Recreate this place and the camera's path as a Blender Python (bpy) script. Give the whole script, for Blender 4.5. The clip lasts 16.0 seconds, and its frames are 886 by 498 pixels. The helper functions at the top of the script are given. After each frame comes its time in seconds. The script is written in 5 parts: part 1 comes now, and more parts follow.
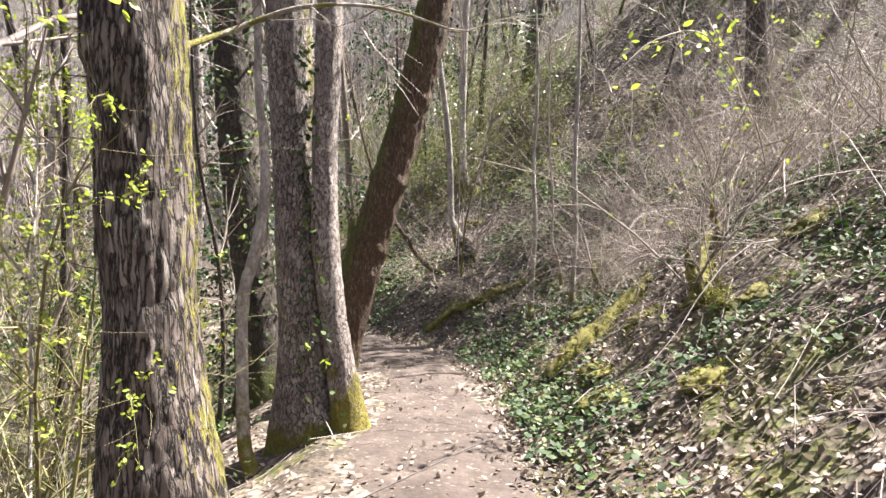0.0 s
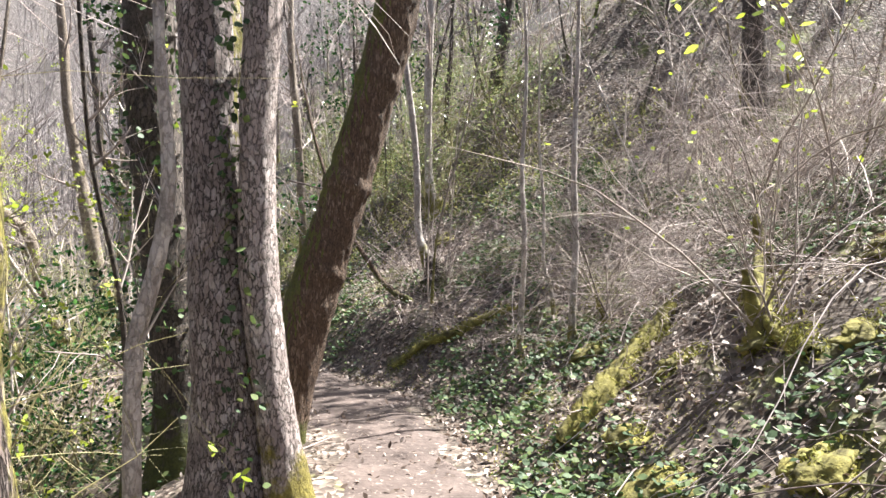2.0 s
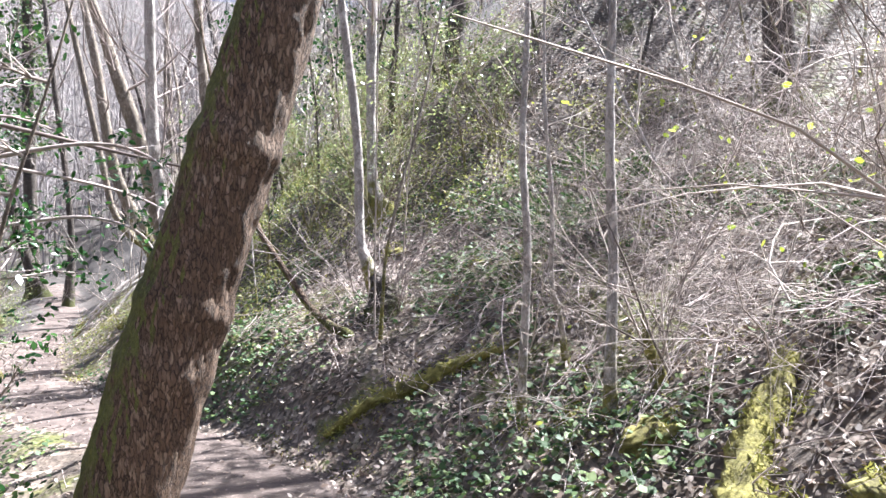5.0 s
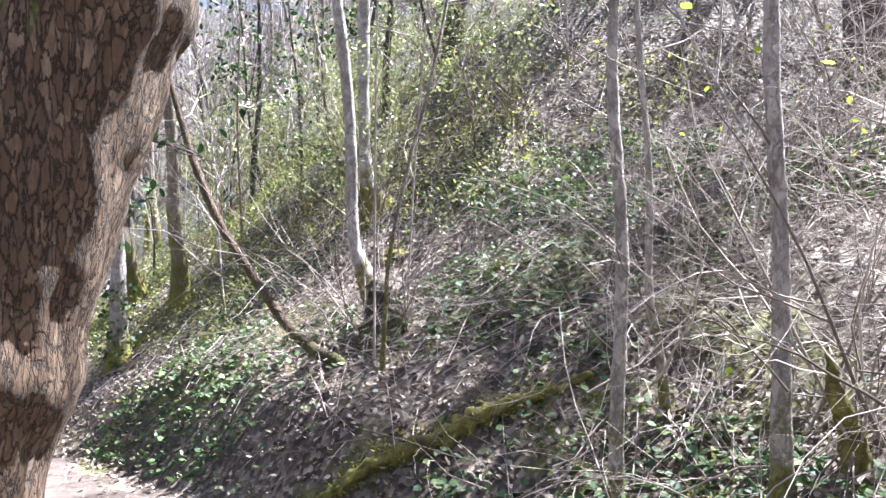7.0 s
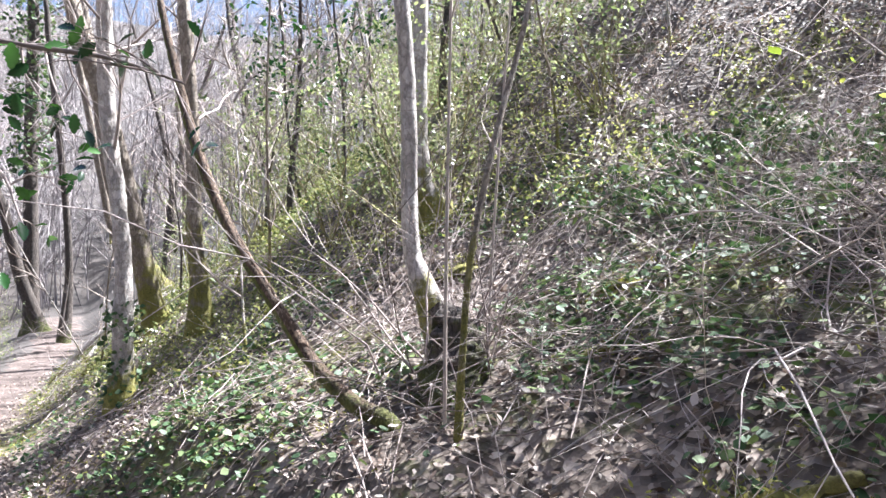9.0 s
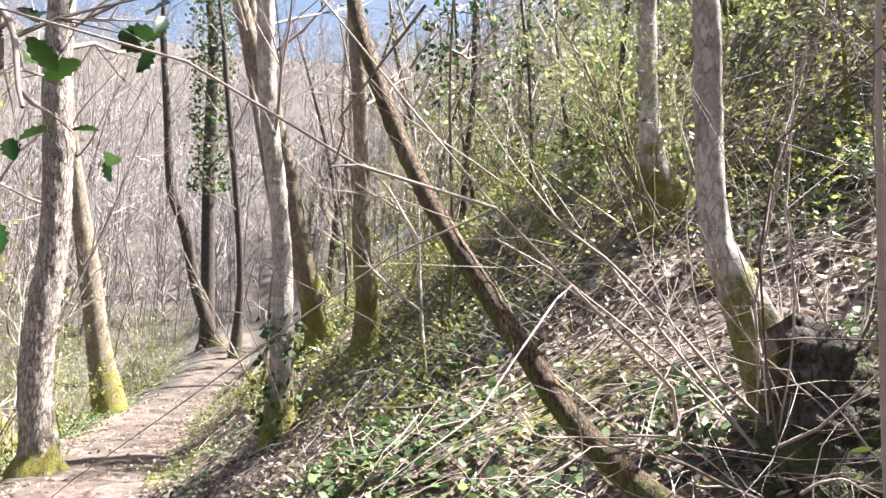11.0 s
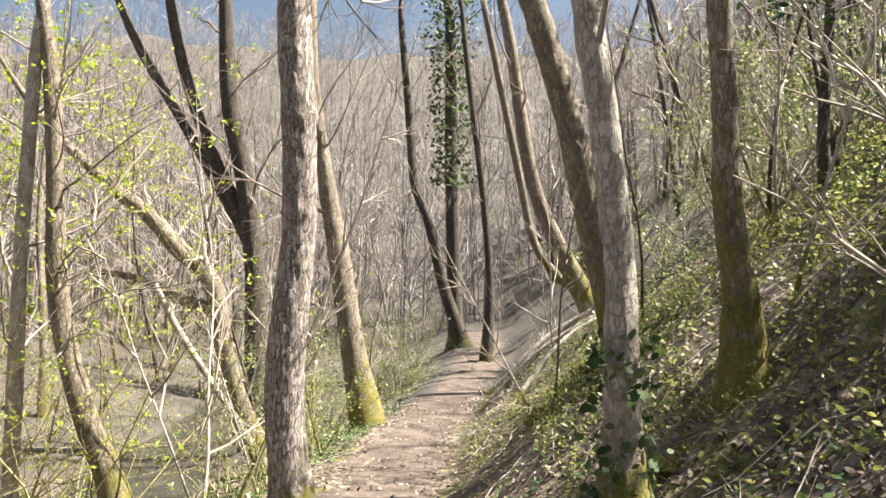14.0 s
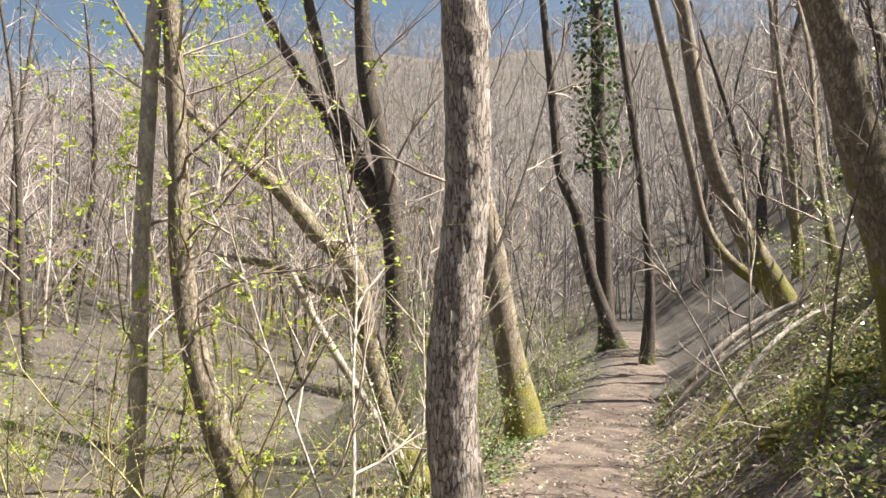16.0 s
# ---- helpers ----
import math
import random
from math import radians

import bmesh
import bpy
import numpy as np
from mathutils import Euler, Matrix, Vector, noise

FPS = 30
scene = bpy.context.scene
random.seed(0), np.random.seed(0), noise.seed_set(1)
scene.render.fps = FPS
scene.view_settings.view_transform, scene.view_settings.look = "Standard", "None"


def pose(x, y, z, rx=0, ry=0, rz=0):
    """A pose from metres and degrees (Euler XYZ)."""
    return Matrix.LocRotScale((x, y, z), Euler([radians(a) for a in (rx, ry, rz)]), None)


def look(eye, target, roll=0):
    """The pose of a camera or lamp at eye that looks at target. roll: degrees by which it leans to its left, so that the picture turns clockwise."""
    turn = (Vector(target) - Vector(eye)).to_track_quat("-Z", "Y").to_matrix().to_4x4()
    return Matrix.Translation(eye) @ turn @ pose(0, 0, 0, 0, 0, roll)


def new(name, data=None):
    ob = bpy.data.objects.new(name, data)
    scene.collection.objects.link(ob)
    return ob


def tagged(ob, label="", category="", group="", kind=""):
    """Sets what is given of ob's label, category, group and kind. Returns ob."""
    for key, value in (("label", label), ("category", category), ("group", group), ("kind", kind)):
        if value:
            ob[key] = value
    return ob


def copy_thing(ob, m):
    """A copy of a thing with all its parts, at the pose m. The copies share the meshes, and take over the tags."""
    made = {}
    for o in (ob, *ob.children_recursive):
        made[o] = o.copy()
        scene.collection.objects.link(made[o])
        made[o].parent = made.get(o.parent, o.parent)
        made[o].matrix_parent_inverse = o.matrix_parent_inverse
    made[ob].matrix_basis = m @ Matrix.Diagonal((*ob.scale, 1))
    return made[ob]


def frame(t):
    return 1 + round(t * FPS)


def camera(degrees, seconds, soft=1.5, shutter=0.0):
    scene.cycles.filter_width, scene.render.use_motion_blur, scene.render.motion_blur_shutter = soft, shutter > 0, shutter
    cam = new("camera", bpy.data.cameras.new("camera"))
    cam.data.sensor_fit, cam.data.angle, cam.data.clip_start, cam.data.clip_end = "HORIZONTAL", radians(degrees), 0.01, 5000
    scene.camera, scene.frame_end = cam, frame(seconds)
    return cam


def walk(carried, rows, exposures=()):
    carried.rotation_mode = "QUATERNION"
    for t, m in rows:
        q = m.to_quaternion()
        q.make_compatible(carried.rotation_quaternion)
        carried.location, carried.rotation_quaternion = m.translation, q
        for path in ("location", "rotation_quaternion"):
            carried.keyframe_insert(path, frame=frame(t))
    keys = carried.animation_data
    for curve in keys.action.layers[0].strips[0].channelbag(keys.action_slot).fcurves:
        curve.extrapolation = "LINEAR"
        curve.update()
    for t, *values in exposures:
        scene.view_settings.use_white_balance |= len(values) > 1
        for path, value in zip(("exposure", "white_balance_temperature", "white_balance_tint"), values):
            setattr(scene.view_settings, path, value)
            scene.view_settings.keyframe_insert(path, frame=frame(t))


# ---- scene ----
cam = camera(64.0, 16.0)
PATH = [
    (0, pose(-0.000, 0.000, 1.511, 88.01, 0.08, -0.00)),
    (0.5, pose(-0.068, 0.352, 1.502, 88.17, 0.24, -0.32)),
    (1, pose(-0.079, 0.729, 1.484, 88.41, 0.20, -1.24)),
    (1.5, pose(-0.107, 1.101, 1.500, 89.05, 0.14, -2.48)),
    (2, pose(-0.140, 1.500, 1.494, 89.54, 0.25, -3.57)),
    (2.5, pose(-0.136, 1.922, 1.482, 89.83, 0.12, -5.19)),
    (3, pose(-0.117, 2.350, 1.515, 90.14, -0.02, -6.85)),
    (3.5, pose(-0.123, 2.772, 1.522, 90.25, 0.05, -7.73)),
    (3.7, pose(-0.126, 2.935, 1.521, 90.38, 0.12, -7.97)),
    (5.8, pose(-0.127, 4.620, 1.471, 90.76, 0.63, -9.13)),
    (6, pose(-0.125, 4.786, 1.469, 90.97, 0.60, -9.40)),
    (6.5, pose(-0.123, 5.213, 1.454, 90.97, 0.61, -9.65)),
    (7, pose(-0.121, 5.649, 1.442, 91.20, 0.76, -9.71)),
    (7.5, pose(-0.102, 6.079, 1.428, 91.53, 0.58, -10.15)),
    (8, pose(-0.096, 6.490, 1.401, 91.98, 0.53, -9.63)),
    (8.5, pose(-0.106, 6.903, 1.391, 92.71, 0.42, -8.34)),
    (9, pose(-0.122, 7.324, 1.378, 93.44, 0.18, -6.18)),
    (9.5, pose(-0.239, 7.737, 1.340, 94.21, -0.29, -2.98)),
    (10, pose(-0.371, 8.111, 1.322, 95.01, -0.85, 0.58)),
    (10.2, pose(-0.401, 8.257, 1.301, 95.17, -0.88, 1.79)),
    (12.3, pose(-0.880, 9.859, 1.363, 94.85, -0.47, 13.01)),
    (12.5, pose(-0.958, 10.003, 1.372, 94.73, -0.40, 14.19)),
    (13, pose(-1.235, 10.339, 1.373, 94.64, -0.33, 17.43)),
    (13.5, pose(-1.529, 10.640, 1.391, 94.62, -0.31, 20.87)),
    (14, pose(-1.827, 10.930, 1.405, 94.67, -0.29, 24.65)),
    (14.5, pose(-2.172, 11.214, 1.369, 94.65, -0.22, 28.31)),
    (15, pose(-2.462, 11.506, 1.343, 94.68, -0.37, 31.30)),
    (15.5, pose(-2.721, 11.820, 1.327, 94.72, -0.37, 33.50)),
    (16, pose(-2.998, 12.114, 1.279, 94.71, -0.26, 35.06)),
]
EXPOSURES = [(0.0, 1.85, 6400, 9), (2.0, 1.95, 6200, 9), (3.5, 2.15, 5900, 10), (6.5, 2.5, 5600, 11), (9.5, 2.4, 5700, 11), (12.5, 2.15, 6900, 6), (14.0, 1.85, 6900, 5), (16.0, 1.55, 6900, 5)]
walk(cam, PATH, EXPOSURES)

# ---- world, sun, exposure ----
SUN_BEARING, SUN_HEIGHT = 64.0, 56.0
world = bpy.data.worlds.new("world")
scene.world = world
world.use_nodes = True
wn = world.node_tree.nodes
sky = wn.new("ShaderNodeTexSky")
sky.sky_type, sky.sun_disc = "NISHITA", False
sky.dust_density, sky.ozone_density = 3.5, 0.5
sky.sun_elevation, sky.sun_rotation = radians(SUN_HEIGHT), radians(SUN_BEARING)
wn["Background"].inputs["Strength"].default_value = 0.05
world.node_tree.links.new(sky.outputs[0], wn["Background"].inputs["Color"])
sun = new("sun", bpy.data.lights.new("sun", "SUN"))
sun.data.energy, sun.data.angle, sun.data.color = 6.5, radians(0.6), (1.0, 0.95, 0.87)
sb, sh = radians(SUN_BEARING), radians(SUN_HEIGHT)
sun.matrix_world = look((math.sin(sb) * math.cos(sh) * 50, math.cos(sb) * math.cos(sh) * 50, math.sin(sh) * 50), (0, 0, 0))

# ---- materials ----


def mat_nodes(name):
    m = bpy.data.materials.new(name)
    m.use_nodes = True
    nt = m.node_tree
    return m, nt, nt.nodes["Principled BSDF"]


def node(nt, kind, **kw):
    n = nt.nodes.new(kind)
    for k, v in kw.items():
        if k in n.inputs:
            n.inputs[k].default_value = v
    return n


def ramp(nt, fac, stops):
    r = nt.nodes.new("ShaderNodeValToRGB")
    el = r.color_ramp.elements
    while len(el) < len(stops):
        el.new(0.5)
    for e, (p, c) in zip(el, stops):
        e.position, e.color = p, (*c, 1)
    nt.links.new(fac, r.inputs["Fac"])
    return r.outputs["Color"]


def coords(nt, which="Object", scale=(1, 1, 1)):
    tc = nt.nodes.new("ShaderNodeTexCoord")
    mp = nt.nodes.new("ShaderNodeMapping")
    mp.inputs["Scale"].default_value = scale
    nt.links.new(tc.outputs[which], mp.inputs["Vector"])
    return mp.outputs["Vector"]


def noise_tex(nt, vec, scale, detail=4.0, rough=0.6):
    n = node(nt, "ShaderNodeTexNoise", Scale=scale, Detail=detail, Roughness=rough)
    nt.links.new(vec, n.inputs["Vector"])
    return n.outputs["Fac"]


def maths(nt, op, a, b=None):
    n = nt.nodes.new("ShaderNodeMath")
    n.operation = op
    for i, v in enumerate((a, b)):
        if v is None:
            continue
        if isinstance(v, (int, float)):
            n.inputs[i].default_value = v
        else:
            nt.links.new(v, n.inputs[i])
    return n.outputs[0]


def mix(nt, fac, a, b):
    n = nt.nodes.new("ShaderNodeMix")
    n.data_type = "RGBA"
    for sock, v in ((n.inputs[0], fac), (n.inputs[6], a), (n.inputs[7], b)):
        if isinstance(v, tuple):
            sock.default_value = (*v, 1)
        elif isinstance(v, (int, float)):
            sock.default_value = v
        else:
            nt.links.new(v, sock)
    return n.outputs[2]


def smooth(nt, v, lo, hi):
    n = nt.nodes.new("ShaderNodeMapRange")
    n.interpolation_type = "SMOOTHSTEP"
    nt.links.new(v, n.inputs[0])
    n.inputs[1].default_value, n.inputs[2].default_value = lo, hi
    return n.outputs[0]


def bump(nt, bsdf, height, strength, distance):
    b = node(nt, "ShaderNodeBump", Strength=strength, Distance=distance)
    nt.links.new(height, b.inputs["Height"])
    nt.links.new(b.outputs[0], bsdf.inputs["Normal"])


def near_path(nt, v):
    """1 where moss and herbs grow along the valley floor, 0 on the far slopes, whose colour is darkened."""
    far = nt.nodes.new("ShaderNodeVectorMath")
    far.operation = "DISTANCE"
    nt.links.new(v, far.inputs[0])
    far.inputs[1].default_value = (-1, 11, 0)
    return maths(nt, "SUBTRACT", 1.0, smooth(nt, far.outputs["Value"], 10, 17))


def litter_material():
    m, nt, b = mat_nodes("leaf_litter_soil")
    v = coords(nt)
    vor = node(nt, "ShaderNodeTexVoronoi", Scale=22.0)
    nt.links.new(v, vor.inputs["Vector"])
    sep = nt.nodes.new("ShaderNodeSeparateColor")
    nt.links.new(vor.outputs["Color"], sep.inputs[0])
    leaf = ramp(nt, sep.outputs[0], [(0.0, (0.035, 0.026, 0.02)), (0.3, (0.08, 0.059, 0.046)), (0.65, (0.16, 0.122, 0.098)), (1.0, (0.34, 0.28, 0.235))])
    soil = ramp(nt, noise_tex(nt, v, 5.0, 8), [(0.3, (0.035, 0.026, 0.02)), (0.7, (0.12, 0.09, 0.068))])
    col = mix(nt, smooth(nt, noise_tex(nt, v, 1.6, 5), 0.38, 0.55), soil, leaf)
    green = ramp(nt, noise_tex(nt, v, 9.0, 5), [(0.3, (0.035, 0.04, 0.014)), (0.7, (0.17, 0.165, 0.045))])
    col = mix(nt, maths(nt, "MULTIPLY", smooth(nt, noise_tex(nt, v, 0.8, 7, 0.7), 0.52, 0.62), near_path(nt, v)), col, green)
    # Far slopes: bracken brown, with the shade of the twigs darkened into the colour.
    col = mix(nt, maths(nt, "SUBTRACT", 1.0, near_path(nt, v)), col, ramp(nt, noise_tex(nt, v, 0.9, 8, 0.7), [(0.35, (0.028, 0.023, 0.02)), (0.65, (0.085, 0.070, 0.062))]))
    nt.links.new(col, b.inputs["Base Color"])
    b.inputs["Roughness"].default_value = 0.85
    bump(nt, b, maths(nt, "ADD", vor.outputs["Distance"], noise_tex(nt, v, 14.0, 3, 0.5)), 0.6, 0.02)
    return m


def path_material():
    m, nt, b = mat_nodes("trodden_earth")
    v = coords(nt)
    col = ramp(nt, noise_tex(nt, v, 2.2, 9, 0.7), [(0.25, (0.035, 0.024, 0.02)), (0.5, (0.085, 0.062, 0.053)), (0.75, (0.16, 0.122, 0.105))])
    spots = smooth(nt, noise_tex(nt, v, 26.0, 4), 0.6, 0.68)
    col = mix(nt, spots, col, (0.27, 0.215, 0.185))
    col = mix(nt, smooth(nt, noise_tex(nt, v, 11.0, 4), 0.62, 0.72), col, (0.09, 0.06, 0.045))
    nt.links.new(col, b.inputs["Base Color"])
    b.inputs["Roughness"].default_value = 0.9
    bump(nt, b, noise_tex(nt, v, 15.0, 4, 0.5), 0.6, 0.03)
    return m


def bark_material(name, dark, mid, pale, moss, moss_height, crack=9.0, lichen=0.5, stretch=0.36, side=None, plates=0.6, gap=0.07):
    """Bark broken into plates along the trunk, with moss from the foot upwards and pale lichen patches."""
    m, nt, b = mat_nodes(name)
    v = coords(nt)
    long = coords(nt, scale=(1, 1, stretch))
    wob = node(nt, "ShaderNodeTexNoise", Scale=crack * 2.0, Detail=5.0, Roughness=0.65)
    nt.links.new(long, wob.inputs["Vector"])
    push = nt.nodes.new("ShaderNodeVectorMath")
    push.operation = "MULTIPLY_ADD"
    nt.links.new(wob.outputs["Color"], push.inputs[0])
    push.inputs[1].default_value = (0.8 / crack,) * 3
    nt.links.new(long, push.inputs[2])
    edge = node(nt, "ShaderNodeTexVoronoi", Scale=crack * 3.1)
    edge.feature = "DISTANCE_TO_EDGE"
    cell = node(nt, "ShaderNodeTexVoronoi", Scale=crack * 3.1)
    for q in (edge, cell):
        nt.links.new(push.outputs[0], q.inputs["Vector"])
    tone = nt.nodes.new("ShaderNodeSeparateColor")
    nt.links.new(cell.outputs["Color"], tone.inputs[0])
    fine = noise_tex(nt, long, 60.0, 6, 0.7)
    broad = noise_tex(nt, v, 3.0, 6, 0.65)
    ragged = maths(nt, "ADD", edge.outputs["Distance"], maths(nt, "MULTIPLY", maths(nt, "SUBTRACT", fine, 0.5), 0.13))
    plate = smooth(nt, ragged, 0.01, gap + 0.05)
    t = maths(nt, "ADD", maths(nt, "MULTIPLY", tone.outputs[0], 0.22), maths(nt, "ADD", maths(nt, "MULTIPLY", fine, 0.5), maths(nt, "MULTIPLY", broad, 0.32)))
    col = ramp(nt, t, [(0.30, tuple((p + q) * 0.5 for p, q in zip(dark, mid))), (0.55, mid), (0.80, pale)])
    col = mix(nt, maths(nt, "MULTIPLY", smooth(nt, noise_tex(nt, v, 5.0, 7, 0.7), 0.52, 0.60), lichen * 0.7), col, pale)
    col = mix(nt, maths(nt, "MULTIPLY", maths(nt, "SUBTRACT", 1.0, plate), maths(nt, "MULTIPLY", smooth(nt, noise_tex(nt, v, 9.0, 4), 0.22, 0.48), plates)), col, dark)
    sep = nt.nodes.new("ShaderNodeSeparateXYZ")
    nt.links.new(v, sep.inputs[0])
    up = maths(nt, "DIVIDE", sep.outputs["Z"], moss_height)
    g = maths(nt, "SUBTRACT", maths(nt, "MULTIPLY", noise_tex(nt, v, 4.5, 8, 0.7), 2.2), up)
    if side:
        geo = nt.nodes.new("ShaderNodeNewGeometry")
        sn = nt.nodes.new("ShaderNodeSeparateXYZ")
        nt.links.new(geo.outputs["True Normal"], sn.inputs[0])
        facing = maths(nt, "ADD", maths(nt, "MULTIPLY", sn.outputs["X"], side[0]), maths(nt, "MULTIPLY", sn.outputs["Y"], side[1]))
        belt = smooth(nt, maths(nt, "ADD", facing, maths(nt, "MULTIPLY", noise_tex(nt, v, 7.0, 4), 0.5)), side[2], side[2] + 0.2)
        g = maths(nt, "MAXIMUM", g, maths(nt, "MULTIPLY", belt, maths(nt, "MULTIPLY", noise_tex(nt, v, 4.0, 5), 1.9)))
    tuft = noise_tex(nt, v, 55.0, 5, 0.7)
    mossc = ramp(nt, maths(nt, "ADD", maths(nt, "MULTIPLY", tuft, 0.6), maths(nt, "MULTIPLY", broad, 0.4)), [(0.36, tuple(c * 0.35 for c in moss)), (0.62, moss)])
    gm = maths(nt, "MULTIPLY", smooth(nt, g, 0.55, 0.95), smooth(nt, maths(nt, "ADD", tuft, g), 0.9, 1.3))
    col = mix(nt, gm, col, mossc)
    nt.links.new(col, b.inputs["Base Color"])
    b.inputs["Roughness"].default_value = 0.88
    h = maths(nt, "ADD", maths(nt, "MULTIPLY", plate, plates * 1.3), maths(nt, "ADD", maths(nt, "MULTIPLY", fine, 0.7), maths(nt, "MULTIPLY", gm, maths(nt, "MULTIPLY", tuft, 0.8))))
    bump(nt, b, h, 0.9, 0.016)
    return m


def leaf_material(name, stops, rough=0.5, through_light=0.35):
    """Leaves: every leaf takes its own tone, and some light passes through the blade."""
    m, nt, b = mat_nodes(name)
    geo = nt.nodes.new("ShaderNodeNewGeometry")
    col = ramp(nt, geo.outputs["Random Per Island"], stops)
    v = coords(nt)
    col = mix(nt, maths(nt, "MULTIPLY", noise_tex(nt, v, 40.0, 3), 0.35), col, stops[0][1])
    nt.links.new(col, b.inputs["Base Color"])
    b.inputs["Roughness"].default_value = rough
    tr = nt.nodes.new("ShaderNodeBsdfTranslucent")
    nt.links.new(col, tr.inputs["Color"])
    mx = nt.nodes.new("ShaderNodeMixShader")
    mx.inputs[0].default_value = through_light
    nt.links.new(b.outputs[0], mx.inputs[1])
    nt.links.new(tr.outputs[0], mx.inputs[2])
    nt.links.new(mx.outputs[0], nt.nodes["Material Output"].inputs["Surface"])
    return m


def twig_material(name, a, b_, c):
    m, nt, b = mat_nodes(name)
    geo = nt.nodes.new("ShaderNodeNewGeometry")
    v = coords(nt)
    col = ramp(nt, maths(nt, "ADD", maths(nt, "MULTIPLY", geo.outputs["Random Per Island"], 0.6), maths(nt, "MULTIPLY", noise_tex(nt, v, 18.0, 5), 0.4)), [(0.2, a), (0.5, b_), (0.8, c)])
    nt.links.new(col, b.inputs["Base Color"])
    b.inputs["Roughness"].default_value = 0.8
    return m


def moss_material():
    m, nt, b = mat_nodes("moss_cushion")
    v = coords(nt)
    col = ramp(nt, noise_tex(nt, v, 7.0, 8, 0.75), [(0.33, (0.045, 0.035, 0.018)), (0.47, (0.13, 0.115, 0.03)), (0.72, (0.34, 0.30, 0.075))])
    nt.links.new(col, b.inputs["Base Color"])
    b.inputs["Roughness"].default_value = 0.95
    bump(nt, b, noise_tex(nt, v, 45.0, 3, 0.6), 0.7, 0.012)
    return m


def water_material():
    m, nt, b = mat_nodes("stream_water")
    v = coords(nt)
    col = ramp(nt, noise_tex(nt, v, 2.0, 5), [(0.3, (0.02, 0.022, 0.02)), (0.7, (0.06, 0.055, 0.045))])
    nt.links.new(col, b.inputs["Base Color"])
    b.inputs["Roughness"].default_value = 0.08
    b.inputs["IOR"].default_value = 1.33
    bump(nt, b, noise_tex(nt, v, 9.0, 4), 0.35, 0.03)
    return m


MOSS = (0.26, 0.235, 0.05)
LITTER, EARTH = litter_material(), path_material()
BARK_GREY = bark_material("plated_grey_bark", (0.03, 0.022, 0.018), (0.27, 0.22, 0.205), (0.56, 0.51, 0.48), MOSS, 0.22, 12.5, 0.4, 0.42, (0.9, -0.2, 1.0), 0.85, 0.06)
BARK_SECOND = bark_material("mossy_plated_bark", (0.04, 0.03, 0.022), (0.33, 0.27, 0.25), (0.62, 0.56, 0.53), (0.30, 0.25, 0.05), 1.1, 12.5, 0.6, 0.42, None, 0.75, 0.05)
BARK_RINGED = bark_material("ringed_grey_bark", (0.035, 0.025, 0.02), (0.36, 0.30, 0.28), (0.66, 0.61, 0.58), MOSS, 0.95, 12, 0.5, 0.25, (-0.9, -0.3, 0.9), 0.75, 0.06)
BARK_SHAGGY = bark_material("shaggy_grey_bark", (0.02, 0.013, 0.010), (0.17, 0.13, 0.115), (0.50, 0.44, 0.41), (0.33, 0.29, 0.06), 0.35, 10, 0.2, 0.16, (0.97, 0.12, 1.0), 1.0, 0.12)
BARK_BROWN = bark_material("brown_bark", (0.022, 0.012, 0.008), (0.13, 0.08, 0.05), (0.36, 0.27, 0.20), (0.16, 0.165, 0.035), 0.5, 22, 0.2, 0.28, (-0.95, -0.1, 0.62), 0.8, 0.06)
BARK_PALE = bark_material("pale_smooth_bark", (0.07, 0.055, 0.045), (0.42, 0.37, 0.34), (0.68, 0.63, 0.59), MOSS, 1.0, 8, 0.7, 0.5, None, 0.35)
BARK_MOSSY = bark_material("mossy_bark", (0.05, 0.038, 0.028), (0.22, 0.175, 0.135), (0.46, 0.40, 0.34), MOSS, 2.4, 10, 0.5, 0.4, None, 0.45)
BARK_DARK = bark_material("dark_bark", (0.02, 0.016, 0.013), (0.085, 0.066, 0.055), (0.20, 0.165, 0.14), (0.10, 0.11, 0.025), 1.0, 10, 0.3, 0.4, None, 0.8)
TWIG_GREY = twig_material("grey_twigs", (0.12, 0.09, 0.08), (0.29, 0.235, 0.215), (0.48, 0.41, 0.385))
TWIG_FAR = twig_material("distant_twigs", (0.12, 0.105, 0.105), (0.23, 0.20, 0.20), (0.35, 0.315, 0.31))
TWIG_PALE = twig_material("pale_dry_stems", (0.14, 0.11, 0.09), (0.31, 0.255, 0.22), (0.52, 0.45, 0.40))
TWIG_GREEN = twig_material("mossy_twigs", (0.10, 0.08, 0.03), (0.22, 0.19, 0.08), (0.40, 0.36, 0.2))
LEAF_DRY = leaf_material("dry_leaves", [(0.0, (0.06, 0.04, 0.03)), (0.35, (0.17, 0.12, 0.09)), (0.7, (0.34, 0.265, 0.215)), (1.0, (0.60, 0.52, 0.46))], 0.6, 0.15)
LEAF_IVY = leaf_material("ivy_leaves", [(0.0, (0.025, 0.055, 0.018)), (0.5, (0.06, 0.11, 0.035)), (1.0, (0.18, 0.23, 0.07))], 0.65, 0.25)
LEAF_FRESH = leaf_material("fresh_spring_leaves", [(0.0, (0.22, 0.30, 0.03)), (0.5, (0.36, 0.44, 0.05)), (1.0, (0.52, 0.55, 0.10))], 0.5, 0.5)
LEAF_BUSH = leaf_material("evergreen_shrub_leaves", [(0.0, (0.09, 0.12, 0.04)), (0.5, (0.22, 0.26, 0.10)), (1.0, (0.42, 0.45, 0.20))], 0.35, 0.45)
